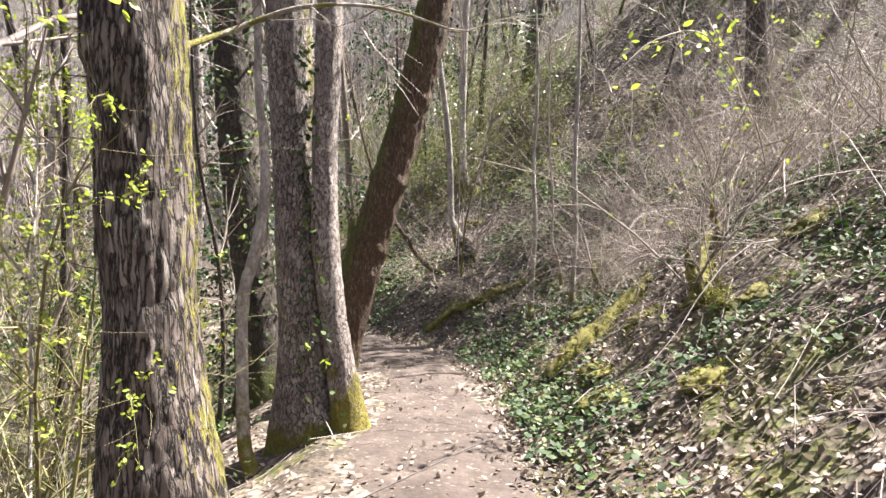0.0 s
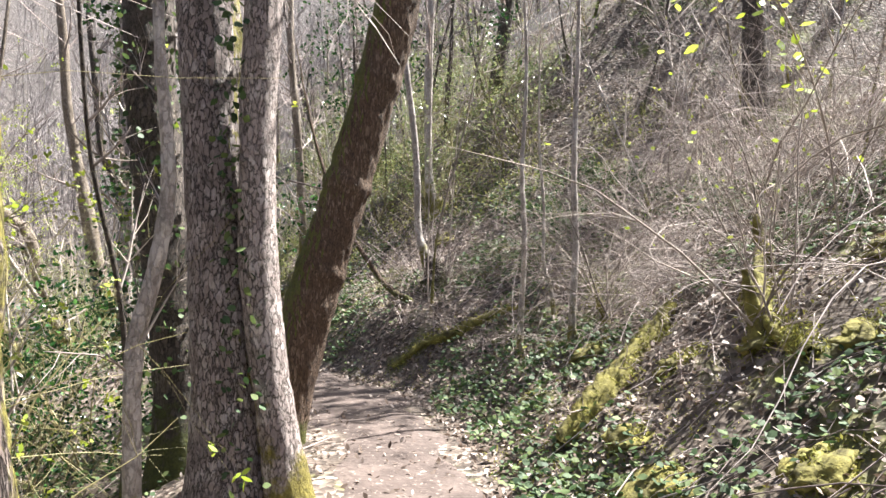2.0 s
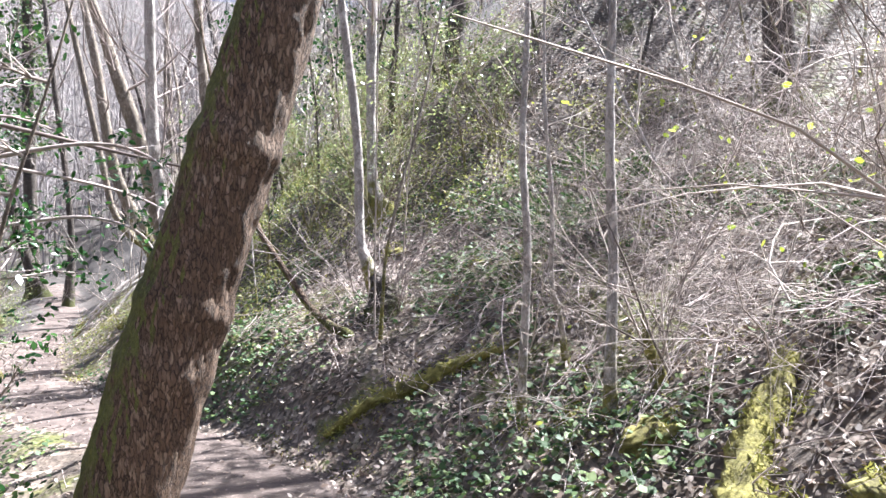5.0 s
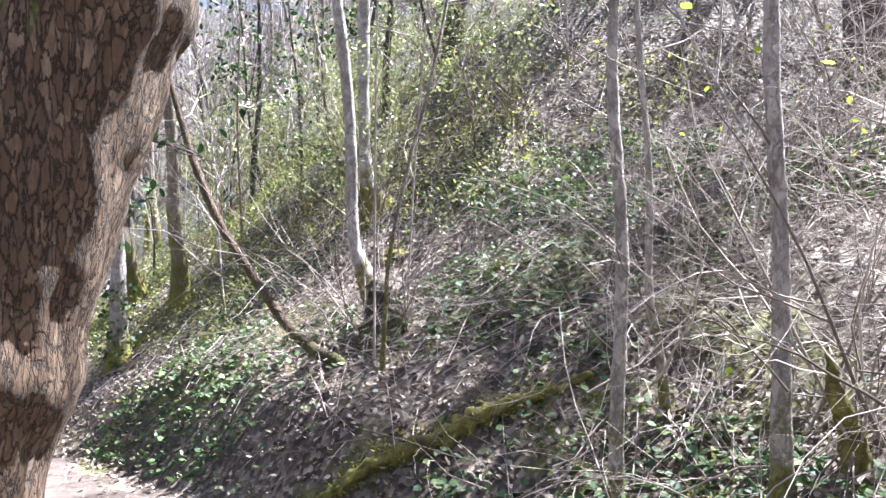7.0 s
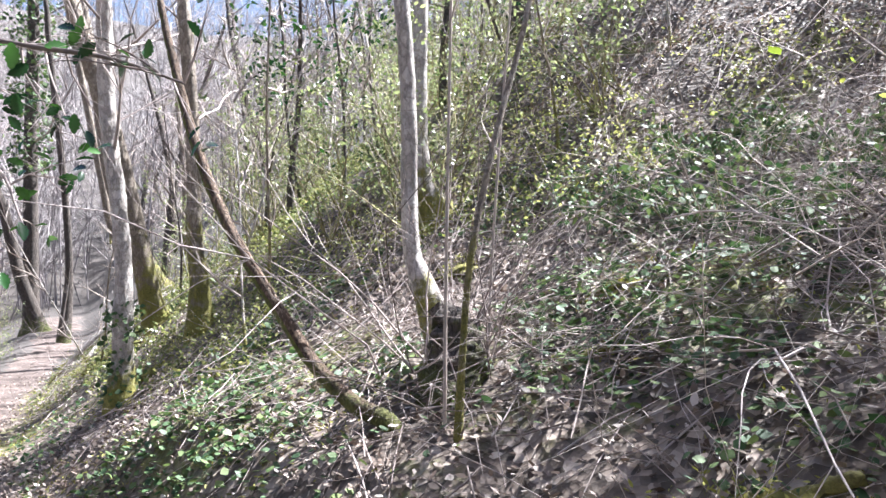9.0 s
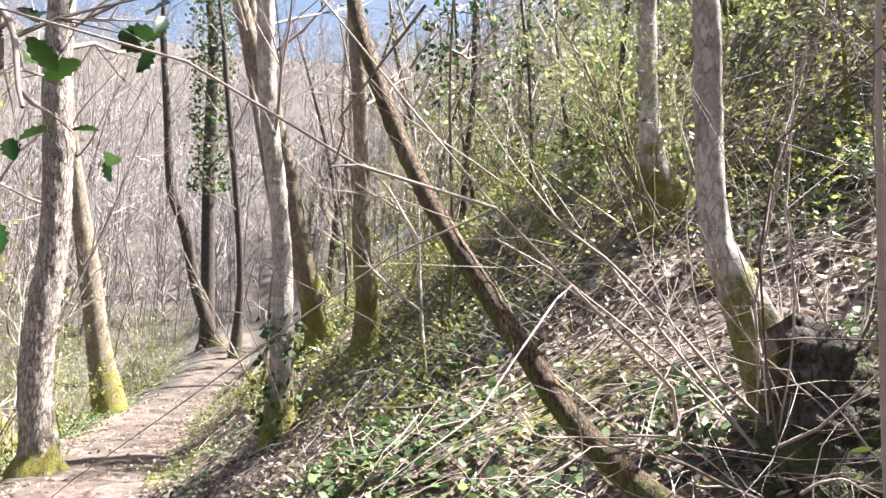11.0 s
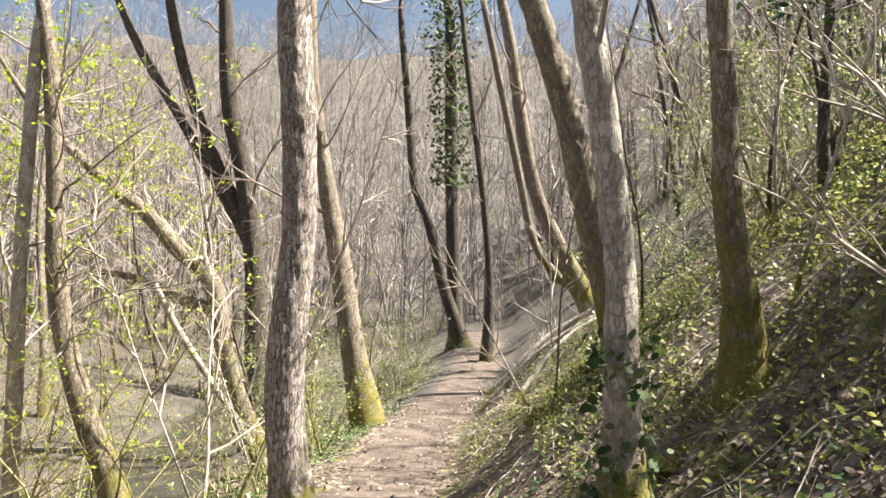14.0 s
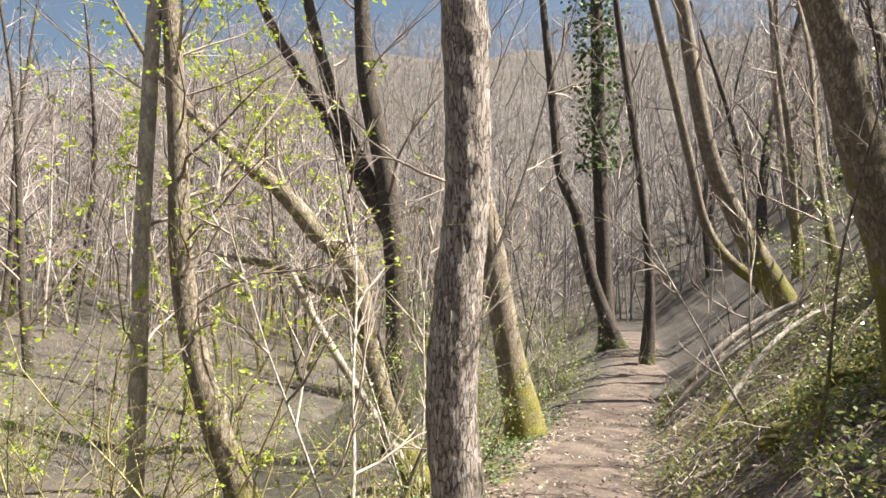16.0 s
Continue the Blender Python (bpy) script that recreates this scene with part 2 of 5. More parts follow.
LEAF_HOLLY = leaf_material("holly_leaves", [(0.0, (0.01, 0.035, 0.012)), (0.6, (0.03, 0.09, 0.02)), (1.0, (0.07, 0.17, 0.03))], 0.22, 0.25)
MOSSY, WATER = moss_material(), water_material()

# ---- lie of the land ----
LINE = np.array([(-200, 3.0, 0.0), (-30, 0.9, 0.0), (-6, 0.25, 0.0), (0, 0.05, 0.0), (3, 0.0, 0.0), (6, -0.1, 0.0), (8, -0.35, -0.05), (10, -1.2, -0.14), (12.2, -2.8, -0.24), (14.5, -4.25, -0.36), (16.8, -5.3, -0.45), (19.5, -6.35, -0.53), (22, -7.2, -0.55), (25, -8.05, -0.45), (28, -8.8, -0.27), (31, -9.8, -0.06), (34, -10.9, 0.15), (60, -21, 1.5), (300, -110, 6)])
STEEP = np.array([(-200, 0.6), (0, 0.68), (6, 0.72), (9, 0.58), (12, 0.5), (14, 0.75), (16, 0.9), (20, 0.85), (40, 0.75), (300, 0.7)])
ys = np.arange(-200, 300, 0.25)
kern = np.ones(9) / 9
xs_c = np.convolve(np.pad(np.interp(ys, LINE[:, 0], LINE[:, 1]), 4, mode="edge"), kern, "valid")
zs_c = np.convolve(np.pad(np.interp(ys, LINE[:, 0], LINE[:, 2]), 4, mode="edge"), kern, "valid")
cs_c = 1 / np.sqrt(1 + np.gradient(xs_c, ys) ** 2)


def rough2(x, y, s):
    """Cheap rolling unevenness."""
    x, y = x * s, y * s
    return (np.sin(1.3 * x + 0.7 * y + 1.1) * np.sin(0.9 * y - 0.6 * x + 2.3) + 0.5 * np.sin(2.9 * x - 1.7 * y) * np.sin(2.3 * y + 1.9 * x + 0.4) + 0.25 * np.sin(6.1 * x + 3.3 * y) * np.sin(5.3 * y - 4.7 * x))


def offset(x, y):
    """Metres to the right of the path's middle line."""
    return (x - np.interp(y, ys, xs_c)) * np.interp(y, ys, cs_c)


def stream_mid(y):
    """The stream's middle, in metres beside the path's middle line."""
    return np.interp(y, (15, 19, 28, 45), (-5.2, -4.9, -7.2, -10.5))


def ground_z(x, y):
    x, y = np.asarray(x, float), np.asarray(y, float)
    d = offset(x, y)
    z = np.interp(y, ys, zs_c)
    k = np.interp(y, STEEP[:, 0], STEEP[:, 1])
    s = np.maximum(d - 0.62, 0)
    rise = k * (np.sqrt(s * s + 0.09) - 0.3)
    step = np.interp(y, (8.2, 9.5, 10.6, 12.2, 13.4, 14.6), (0, 0.32, 0.58, 0.55, 0.3, 0))
    e = np.clip((d - 0.5) / 0.75, 0, 1)
    rise = rise + step * e * e * (3 - 2 * e)
    far = np.maximum(s - 16, 0)
    rise = rise - 0.45 * k * far - np.maximum(s - 70, 0) * 0.4 * k
    r = np.hypot(x + 6, y - 16)
    ring = np.interp(np.degrees(np.arctan2(-(x + 6), y - 16)), (-75, -40, 50, 75, 110, 150), (0, 0.50, 0.50, 0.26, 0.16, 0)) * np.clip(r - 36, 0, 110)
    l = np.maximum(-d - 0.6, 0)
    drop = 0.42 * (np.sqrt(l * l + 0.06) - 0.25)
    drop = 1.1 - np.log1p(np.exp((1.1 - drop) * 6)) / 6
    chan = 0.5 * np.exp(-((d - stream_mid(y)) / 1.25) ** 4)
    hill = np.where(d < 0, 0.20 * np.maximum(l - 9, 0) - 0.17 * np.maximum(l - 95, 0), 0)
    lift = np.maximum(np.maximum(rise, hill), ring)
    amp = np.clip((np.abs(d) - 0.35) / 0.8, 0.12, 1)
    bumps = amp * (0.05 * rough2(x, y, 2.3) + 0.022 * rough2(x, y, 7.1)) + np.clip((np.abs(d) - 6) / 20, 0, 1) * 0.5 * rough2(x, y, 0.25)
    return z + lift - drop - chan + bumps


def gz(x, y):
    return float(ground_z(x, y))


# ---- mesh helpers ----


def mesh_of(name, verts, faces):
    """A mesh from an array of places and an array of corner numbers, or a list of such arrays."""
    me = bpy.data.meshes.new(name)
    verts = np.asarray(verts, np.float32)
    groups = [np.asarray(f, np.int32) for f in (faces if isinstance(faces, list) else [faces]) if len(f)]
    me.vertices.add(len(verts))
    me.vertices.foreach_set("co", verts.ravel())
    loops = np.concatenate([g.ravel() for g in groups])
    sizes = np.concatenate([np.full(len(g), g.shape[1], np.int32) for g in groups])
    me.loops.add(len(loops))
    me.loops.foreach_set("vertex_index", loops)
    me.polygons.add(len(sizes))
    me.polygons.foreach_set("loop_start", np.concatenate([[0], np.cumsum(sizes)[:-1]]).astype(np.int32))
    me.polygons.foreach_set("use_smooth", np.ones(len(sizes), bool))
    me.update(calc_edges=True)
    me.validate()
    return me


def part(name, me, material, parent=None, label=""):
    ob = new(name, me)
    if not me.materials:
        me.materials.append(material)
    ob.parent = parent
    return tagged(ob, label)


def curve_through(pts, step):
    """Points and radii along a smooth line through (x, y, z, r)."""
    p = np.asarray(pts, float)
    p = np.vstack([2 * p[0] - p[1], p, 2 * p[-1] - p[-2]])
    out = []
    for i in range(1, len(p) - 2):
        a, b, c, d = p[i - 1:i + 3]
        n = max(1, int(np.linalg.norm(c[:3] - b[:3]) / step))
        t = np.linspace(0, 1, n, endpoint=False)[:, None]
        out.append(0.5 * (2 * b + (c - a) * t + (2 * a - 5 * b + 4 * c - d) * t ** 2 + (3 * b - a - 3 * c + d) * t ** 3))
    out.append(p[-2][None])
    return np.vstack(out)


def tube(line, sides, closed=True):
    """Rings round a line of (x, y, z, r): places and four-cornered faces."""
    line = np.asarray(line, float)
    c, r = line[:, :3], np.maximum(line[:, 3], 0.0006)
    t = np.gradient(c, axis=0)
    t /= np.linalg.norm(t, axis=1)[:, None] + 1e-9
    ref = np.array([1.0, 0, 0]) if abs(t[0, 0]) < 0.8 else np.array([0, 1.0, 0])
    u = ref - t * (t @ ref)[:, None]
    u /= np.linalg.norm(u, axis=1)[:, None] + 1e-9
    w = np.cross(t, u)
    a = np.arange(sides) * 2 * np.pi / sides
    v = c[:, None] + r[:, None, None] * (np.cos(a)[None, :, None] * u[:, None] + np.sin(a)[None, :, None] * w[:, None])
    n = len(c)
    i, j = np.meshgrid(np.arange(n - 1), np.arange(sides), indexing="ij")
    k = (j + 1) % sides
    f = np.stack([i * sides + j, (i + 1) * sides + j, (i + 1) * sides + k, i * sides + k], -1).reshape(-1, 4)[:, ::-1]
    return v.reshape(-1, 3), f


class Bundle:
    """Gathers tubes and leaves into one mesh."""

    def __init__(self):
        self.v, self.q, self.t, self.n = [], [], [], 0

    def add(self, v, q=None, t=None):
        self.v.append(v)
        if q is not None:
            self.q.append(q + self.n)
        if t is not None:
            self.t.append(t + self.n)
        self.n += len(v)

    def mesh(self, name, origin=(0, 0, 0)):
        fs = ([np.vstack(self.q)] if self.q else []) + ([np.vstack(self.t)] if self.t else [])
        return mesh_of(name, np.vstack(self.v) - np.asarray(origin), fs)


def unit(v):
    return v / (np.linalg.norm(v) + 1e-9)


def grow(rng, p, d, length, r, depth, out, lift=0.05, wild=0.16, kids=4, segs=5, spread=(0.5, 1.0)):
    """A limb with its side twigs: appends lines of (x, y, z, r) to out."""
    line = [(*p, r)]
    d = unit(np.asarray(d, float))
    p = np.asarray(p, float)
    for i in range(segs):
        d = unit(d + rng.normal(0, wild, 3) + (0, 0, lift))
        p = p + d * length / segs
        line.append((*p, r * (1 - 0.8 * (i + 1) / segs)))
    line = np.array(line)
    out.append(line)
    if depth > 0:
        for k in range(kids):
            i = int(rng.integers(1, max(2, segs)))
            ax = unit(rng.normal(0, 1, 3))
            dd = unit(line[i + 1, :3] - line[i, :3])
            side = unit(np.cross(dd, ax))
            grow(rng, line[i, :3], dd + side * rng.uniform(*spread), length * rng.uniform(0.4, 0.65), line[i, 3] * 0.6, depth - 1, out, lift, wild, max(2, kids - 1), max(1, segs - 2) if depth == 1 else max(3, segs - 1), spread)


def leaf_cloud(rng, places, size, width=0.6, tilt=1.0, curl=0.25):
    """Folded four-cornered leaves at the places; tilt 0 lies flat."""
    n = len(places)
    nrm = np.stack([rng.normal(0, tilt, n), rng.normal(0, tilt, n), np.ones(n)], 1)
    nrm /= np.linalg.norm(nrm, axis=1)[:, None]
    a = rng.normal(0, 1, (n, 3))
    a -= nrm * (a * nrm).sum(1)[:, None]
    a /= np.linalg.norm(a, axis=1)[:, None]
    b = np.cross(nrm, a)
    s = np.asarray(size)[:, None] * np.ones((n, 1))
    c = rng.uniform(-curl, curl, (n, 1)) * s
    w = b * s * width / 2
    v = np.stack([places, places + a * s * 0.3 + w * 0.85 + nrm * c * 0.7, places + a * s * 0.62 + w * 0.8 + nrm * c, places + a * s + nrm * c * 1.6, places + a * s * 0.66 - w * 0.75 + nrm * c, places + a * s * 0.28 - w * 0.9 + nrm * c * 0.7], 1)
    i = np.arange(n)[:, None] * 6
    return v.reshape(-1, 3), np.vstack([i + [0, 1, 5], i + [1, 4, 5], i + [1, 2, 4], i + [2, 3, 4]])


def thing(name, at, label, category, group=""):
    ob = new(name)
    ob.empty_display_size = 0.1
    ob.location = at
    return tagged(ob, label, category, group)


def wrinkle(v, line_c, amount, seed, zscale=0.3, freq=15.0):
    """Pushes a trunk's skin in and out along its furrows."""
    for i in range(len(v)):
        p = Vector((v[i, 0] * freq + seed, v[i, 1] * freq, v[i, 2] * freq * zscale))
        h = abs(noise.noise(p)) * 1.4 - 0.45 + 0.5 * noise.noise(p * 2.7)
        o = v[i] - line_c[i]
        v[i] += o / (np.linalg.norm(o) + 1e-6) * amount * h
    return v


def tree(name, label, pts, bark, height, seed, sides=14, step=0.12, twig=TWIG_GREY, limbs=9, limb_from=2.6, limb_len=2.2, depth=2, flare=1.35, furrow=0.0, kids=5, sway=0.5, knots=(), leaves=0, leaf_top=9.0):
    """A tree whose trunk follows pts (x, y, z, r) from the foot up and goes on to its height."""
    rng = np.random.default_rng(seed)
    pts = [np.array(p, float) for p in pts]
    foot = pts[0]
    g = gz(foot[0], foot[1])
    base = np.array([foot[0], foot[1], g])
    if foot[2] > g + 0.15:
        dirn = unit(pts[0][:3] - pts[1][:3])
        k = (foot[2] - g) / max(0.3, -dirn[2])
        e = foot[:3] + dirn * k
        base = np.array([e[0], e[1], gz(e[0], e[1])])
        pts.insert(0, np.array([*base, foot[3] * flare]))
    else:
        pts = [p for p in pts if p[2] > g + 0.15]
        pts.insert(0, np.array([*base, foot[3] * flare]))
    pts.insert(0, np.array([base[0], base[1], base[2] - 0.25, pts[0][3] * 1.15]))
    top, prev = pts[-1], pts[-2]
    d, n = unit(top[:3] - prev[:3]), 6
    rest = base[2] + height - top[2]
    p = top[:3].copy()
    for i in range(n):
        if rest <= 0.4:
            break
        d = unit(d + (0, 0, 0.10) + rng.normal(0, 0.05 * sway * 2, 3))
        p = p + d * rest / n
        pts.append(np.array([*p, top[3] * (1 - 0.85 * (i + 1) / n)]))
    line = curve_through(pts, step)
    high = np.arange(len(line))
    line = line[(line[:, 2] < base[2] + 4.8) | (high % 5 == 0) | (high == len(line) - 1)] if step < 0.07 else line
    for kz, amount in knots:
        line[:, 3] += amount * np.exp(-((line[:, 2] - kz) / 0.055) ** 2)
    ob = thing(name, base, label, "tree")
    v, f = tube(line, sides)
    if furrow:
        centre = np.repeat(line[:, :3], sides, axis=0)
        v = wrinkle(v, centre, furrow, seed)
    b = Bundle()
    b.add(v, f)
    part("trunk", b.mesh("trunk", base), bark, ob)
    out = []
    zz = line[:, 2] - base[2]
    idx = np.where(zz > limb_from)[0]
    if len(idx) and limbs:
        for k in range(limbs):
            i = idx[min(len(idx) - 1, int(len(idx) * (k + rng.uniform(0, 1)) / limbs))]
            az = rng.uniform(0, 2 * np.pi)
            dd = np.array([math.cos(az), math.sin(az), rng.uniform(0.2, 0.9)])
            grow(rng, line[i, :3], dd, limb_len * rng.uniform(0.6, 1.2), max(0.008, line[i, 3] * rng.uniform(0.13, 0.28)), depth, out, 0.06, 0.17, kids)
        c = Bundle()
        for ln in out:
            c.add(*tube(ln, 4 if ln[0, 3] > 0.012 else 3))
        part("crown", c.mesh("crown", base), twig, ob, "bare branches and twigs")
    if leaves:
        spots = np.vstack([o[1:, :3] for o in out if o[0, 3] < 0.02])
        spots = spots[spots[:, 2] < base[2] + leaf_top]
        q = np.repeat(spots[rng.integers(0, len(spots), leaves // 6)], 6, axis=0)
        v, t = leaf_cloud(rng, q + rng.normal(0, 0.03, q.shape), rng.uniform(0.03, 0.06, len(q)), 0.6, 1.0)
        tagged(part("foliage", mesh_of("foliage", v - base, t), LEAF_FRESH, ob, "fresh yellow-green spring leaves"), kind="stuff")
    return ob


def ivy_on(ob, line, n, seed, size=(0.04, 0.08), spread=0.05, mat=LEAF_IVY, label="glossy ivy leaves"):
    """Ivy leaves round a stretch of trunk, line of (x, y, z, r)."""
    rng = np.random.default_rng(seed)
    ln = curve_through(line, 0.05)
    i = rng.integers(0, len(ln), n)
    a = rng.uniform(0, 2 * np.pi, n)
    rr = ln[i, 3] + np.abs(rng.normal(0, spread, n))
    p = ln[i, :3] + np.stack([np.cos(a) * rr, np.sin(a) * rr, rng.normal(0, 0.03, n)], 1)
    v, t = leaf_cloud(rng, p, rng.uniform(*size, n), 0.8, 1.3)
    part("ivy", mesh_of("ivy", v - np.array(ob.location), t), mat, ob, label)


# ---- ground, path and stream ----


def graded(lo, a, b, hi, fine, grow_by=1.18):
    mid = list(np.arange(a, b, fine))
    up, s = [], fine
    x = b
    while x < hi:
        up.append(x)
        s *= grow_by
        x += s
    down, s, x = [], fine, a
    while x > lo:
        s *= grow_by
        x -= s
        down.append(x)
    return np.array(down[::-1] + mid + up)


def sheet(name, yy, dd, lift=0.0, z_of=None):
    Y, D = np.meshgrid(yy, dd, indexing="ij")
    X = np.interp(Y, ys, xs_c) + D / np.interp(Y, ys, cs_c)
    Z = (ground_z(X, Y) if z_of is None else z_of(X, Y)) + lift
    n, m = Y.shape
    i, j = np.meshgrid(np.arange(n - 1), np.arange(m - 1), indexing="ij")
    f = np.stack([i * m + j, i * m + j + 1, (i + 1) * m + j + 1, (i + 1) * m + j], -1).reshape(-1, 4)
    return mesh_of(name, np.stack([X, Y, Z], -1).reshape(-1, 3), f)


ground = part("ground", sheet("ground", graded(-190, -2, 24, 290, 0.11), graded(-230, -3.5, 6, 230, 0.10)), LITTER)
tagged(ground, "woodland floor of brown leaf litter, soil and moss", "ground", kind="structure")


def path_mesh():
    yy = np.concatenate([np.arange(-12, 11, 0.09), np.arange(11, 38, 0.035)])
    u = np.linspace(-1, 1, 17)
    left = 0.50 + 0.10 * np.sin(yy * 1.7) + 0.07 * np.sin(yy * 4.1 + 1) + 0.04 * np.sin(yy * 9.3) + np.clip((yy - 9) / 6, 0, 1) * 0.12
    right = 0.52 + 0.10 * np.sin(yy * 1.3 + 2) + 0.08 * np.sin(yy * 3.7) + 0.04 * np.sin(yy * 8.1 + 2) + np.clip((yy - 9) / 6, 0, 1) * 0.12
    D = np.where(u[None] < 0, u[None] * left[:, None], u[None] * right[:, None])
    Y = np.repeat(yy[:, None], len(u), 1)
    X = np.interp(Y, ys, xs_c) + D / np.interp(Y, ys, cs_c)
    Z = ground_z(X, Y) + 0.03 * (1 - u[None] ** 4) - 0.012 + 0.006 * rough2(X, Y, 6.0)
    ledge = (Y / 0.95 + 0.28 * np.sin(2.6 * D + 0.9 * Y) + 0.09 * np.sin(9 * D + 3 * Y) + 0.45 * np.sin(0.8 * Y)) % 1.0
    Z = Z + np.clip((Y - 12) / 4, 0, 1) * 0.055 * (0.35 + 0.65 * np.sin(2.3 * Y + 1.1 * D) ** 2) * (1 - u[None] ** 4) * (0.6 - ledge) * np.clip(ledge / 0.06, 0, 1)
    n, m = Y.shape
    i, j = np.meshgrid(np.arange(n - 1), np.arange(m - 1), indexing="ij")
    f = np.stack([i * m + j, i * m + j + 1, (i + 1) * m + j + 1, (i + 1) * m + j], -1).reshape(-1, 4)
    return mesh_of("path", np.stack([X, Y, Z], -1).reshape(-1, 3), f)


tagged(part("path", path_mesh(), EARTH), "narrow trodden earth footpath with scattered dry leaves", "path", kind="structure")


def stream_mesh():
    yy, u = graded(-60, -4, 40, 120, 0.3), np.linspace(-1.75, 1.75, 9)
    Y, U = np.meshgrid(yy, u, indexing="ij")
    D = stream_mid(Y) + U
    X = np.interp(Y, ys, xs_c) + D / np.interp(Y, ys, cs_c)
    Z = np.interp(Y, ys, zs_c) - 1.28 + 0 * X
    n, m = Y.shape
    i, j = np.meshgrid(np.arange(n - 1), np.arange(m - 1), indexing="ij")
    f = np.stack([i * m + j, i * m + j + 1, (i + 1) * m + j + 1, (i + 1) * m + j], -1).reshape(-1, 4)
    return mesh_of("stream", np.stack([X, Y, Z], -1).reshape(-1, 3), f)


stream = part("stream", stream_mesh(), WATER)
tagged(stream, "shallow dark stream below the path", "stream", kind="structure")

def limb_part(ob, pts, material, name="limb", sides=10, label="", twigs=0, seed=0):
    b = Bundle()
    ln = curve_through(pts, 0.06)
    b.add(*tube(ln, sides))
    rng = np.random.default_rng(seed)
    out = []
    for k in range(twigs):
        i = rng.integers(len(ln) // 3, len(ln) - 1)
        grow(rng, ln[i, :3], unit(ln[min(i + 1, len(ln) - 1), :3] - ln[i - 1, :3]) + rng.normal(0, 0.6, 3), rng.uniform(0.3, 0.8), 0.006, 1, out)
    for o in out:
        b.add(*tube(o, 3))
    return part(name, b.mesh(name, ob.location), material, ob, label)


def branch_thing(name, label, pts, material, sides=9, twigs=0, seed=0, category="branch", step=0.06, wr=0.0):
    base = np.array(pts[0][:3])
    ob = thing(name, base, label, category)
    b = Bundle()
    ln = curve_through(pts, step)
    v, f = tube(ln, sides)
    if wr:
        v = wrinkle(v, np.repeat(ln[:, :3], sides, axis=0), wr, seed, 1.0)
    b.add(v, f)
    part("stem", b.mesh("stem", base), material, ob)
    if twigs:
        rng = np.random.default_rng(seed)
        out, c = [], Bundle()
        for k in range(twigs):
            i = rng.integers(len(ln) // 4, len(ln) - 1)
            grow(rng, ln[i, :3], unit(ln[i + 1, :3] - ln[i - 1, :3]) + rng.normal(0, 0.6, 3), rng.uniform(0.3, 0.9), 0.006, 1, out)
        for o in out:
            c.add(*tube(o, 3))
        tagged(part("twig_tangle", c.mesh("twig_tangle", base), TWIG_PALE, ob), kind="stuff")
    return ob


# ---- the large trees beside the path ----
tree("old_tree", "thick old tree with shaggy grey bark and mossy side", [(-1.33, 3.35, -0.1, 0.26), (-1.394, 3.383, 0.964, 0.224), (-1.42, 3.402, 1.505, 0.228), (-1.446, 3.421, 2.047, 0.224), (-1.486, 3.439, 2.589, 0.237)],
     BARK_SHAGGY, 13, 1, 96, 0.03, limbs=7, limb_from=4.4, limb_len=3.0, furrow=0.02)
def leafy_shoots(ob, spots, seed, length=0.5, leaves=26):
    """Thin shoots with young leaves that spring from a trunk at (x, y, z, way x, way y)."""
    rng = np.random.default_rng(seed)
    b, tips = Bundle(), []
    for x, y, z, wx, wy in spots:
        out = []
        grow(rng, (x, y, z), (wx, wy, 0.15), length * rng.uniform(0.7, 1.3), 0.004, 2, out, 0.0, 0.16, 4, 5, (0.7, 1.4))
        for o in out:
            b.add(*tube(o, 3))
        ends = np.vstack([o[1:, :3] for o in out])
        q = np.repeat(ends[rng.integers(0, len(ends), leaves)], 3, axis=0)
        tips.append(q + rng.normal(0, 0.012, q.shape))
    tips = np.vstack(tips)
    v, t = leaf_cloud(rng, tips, rng.uniform(0.015, 0.035, len(tips)), 0.6, 1.0)
    tagged(part("shoot_tangle", b.mesh("shoot_tangle", ob.location), TWIG_GREEN, ob), kind="stuff")
    tagged(part("foliage", mesh_of("foliage", v - np.array(ob.location), t), LEAF_FRESH, ob, "fresh yellow-green spring leaves"), kind="stuff")


leafy_shoots(bpy.data.objects["old_tree"], [(-1.55, 3.25, 2.35, -0.5, -0.6), (-1.5, 3.22, 2.1, 0.1, -0.8), (-1.62, 3.35, 2.2, -1, -0.2), (-1.4, 3.2, 1.62, 0.3, -0.7), (-1.52, 3.22, 1.6, -0.6, -0.5), (-1.5, 3.2, 0.95, -0.4, -0.6), (-1.42, 3.2, 0.75, 0.2, -0.7), (-1.6, 3.3, 0.6, -0.9, -0.4), (-1.6, 3.35, 1.9, -1, -0.5), (-1.62, 3.35, 1.3, -1, -0.3)], 88)
twin = tree("twin_tree", "two-stemmed tree with cracked grey bark and mossy foot", [(-1.031, 5.372, 0.047, 0.229), (-1.056, 5.381, 0.556, 0.2), (-1.088, 5.394, 1.233, 0.183), (-1.12, 5.407, 1.91, 0.169), (-1.167, 5.426, 2.927, 0.169)],
            BARK_GREY, 14, 2, 64, 0.03, limbs=8, limb_from=4.2, limb_len=3.0, furrow=0.012)
second = [(-0.664, 5.189, -0.15, 0.17), (-0.704, 5.209, 0.131, 0.134), (-0.778, 5.22, 0.588, 0.101), (-0.857, 5.234, 1.242, 0.101), (-0.871, 5.248, 2.059, 0.093), (-0.836, 5.26, 2.876, 0.098), (-0.7859999999999999, 5.26, 5.0, 0.08), (-0.6859999999999999, 5.26, 9.0, 0.03)]
ln = curve_through(second, 0.03)
v, f = tube(ln, 44)
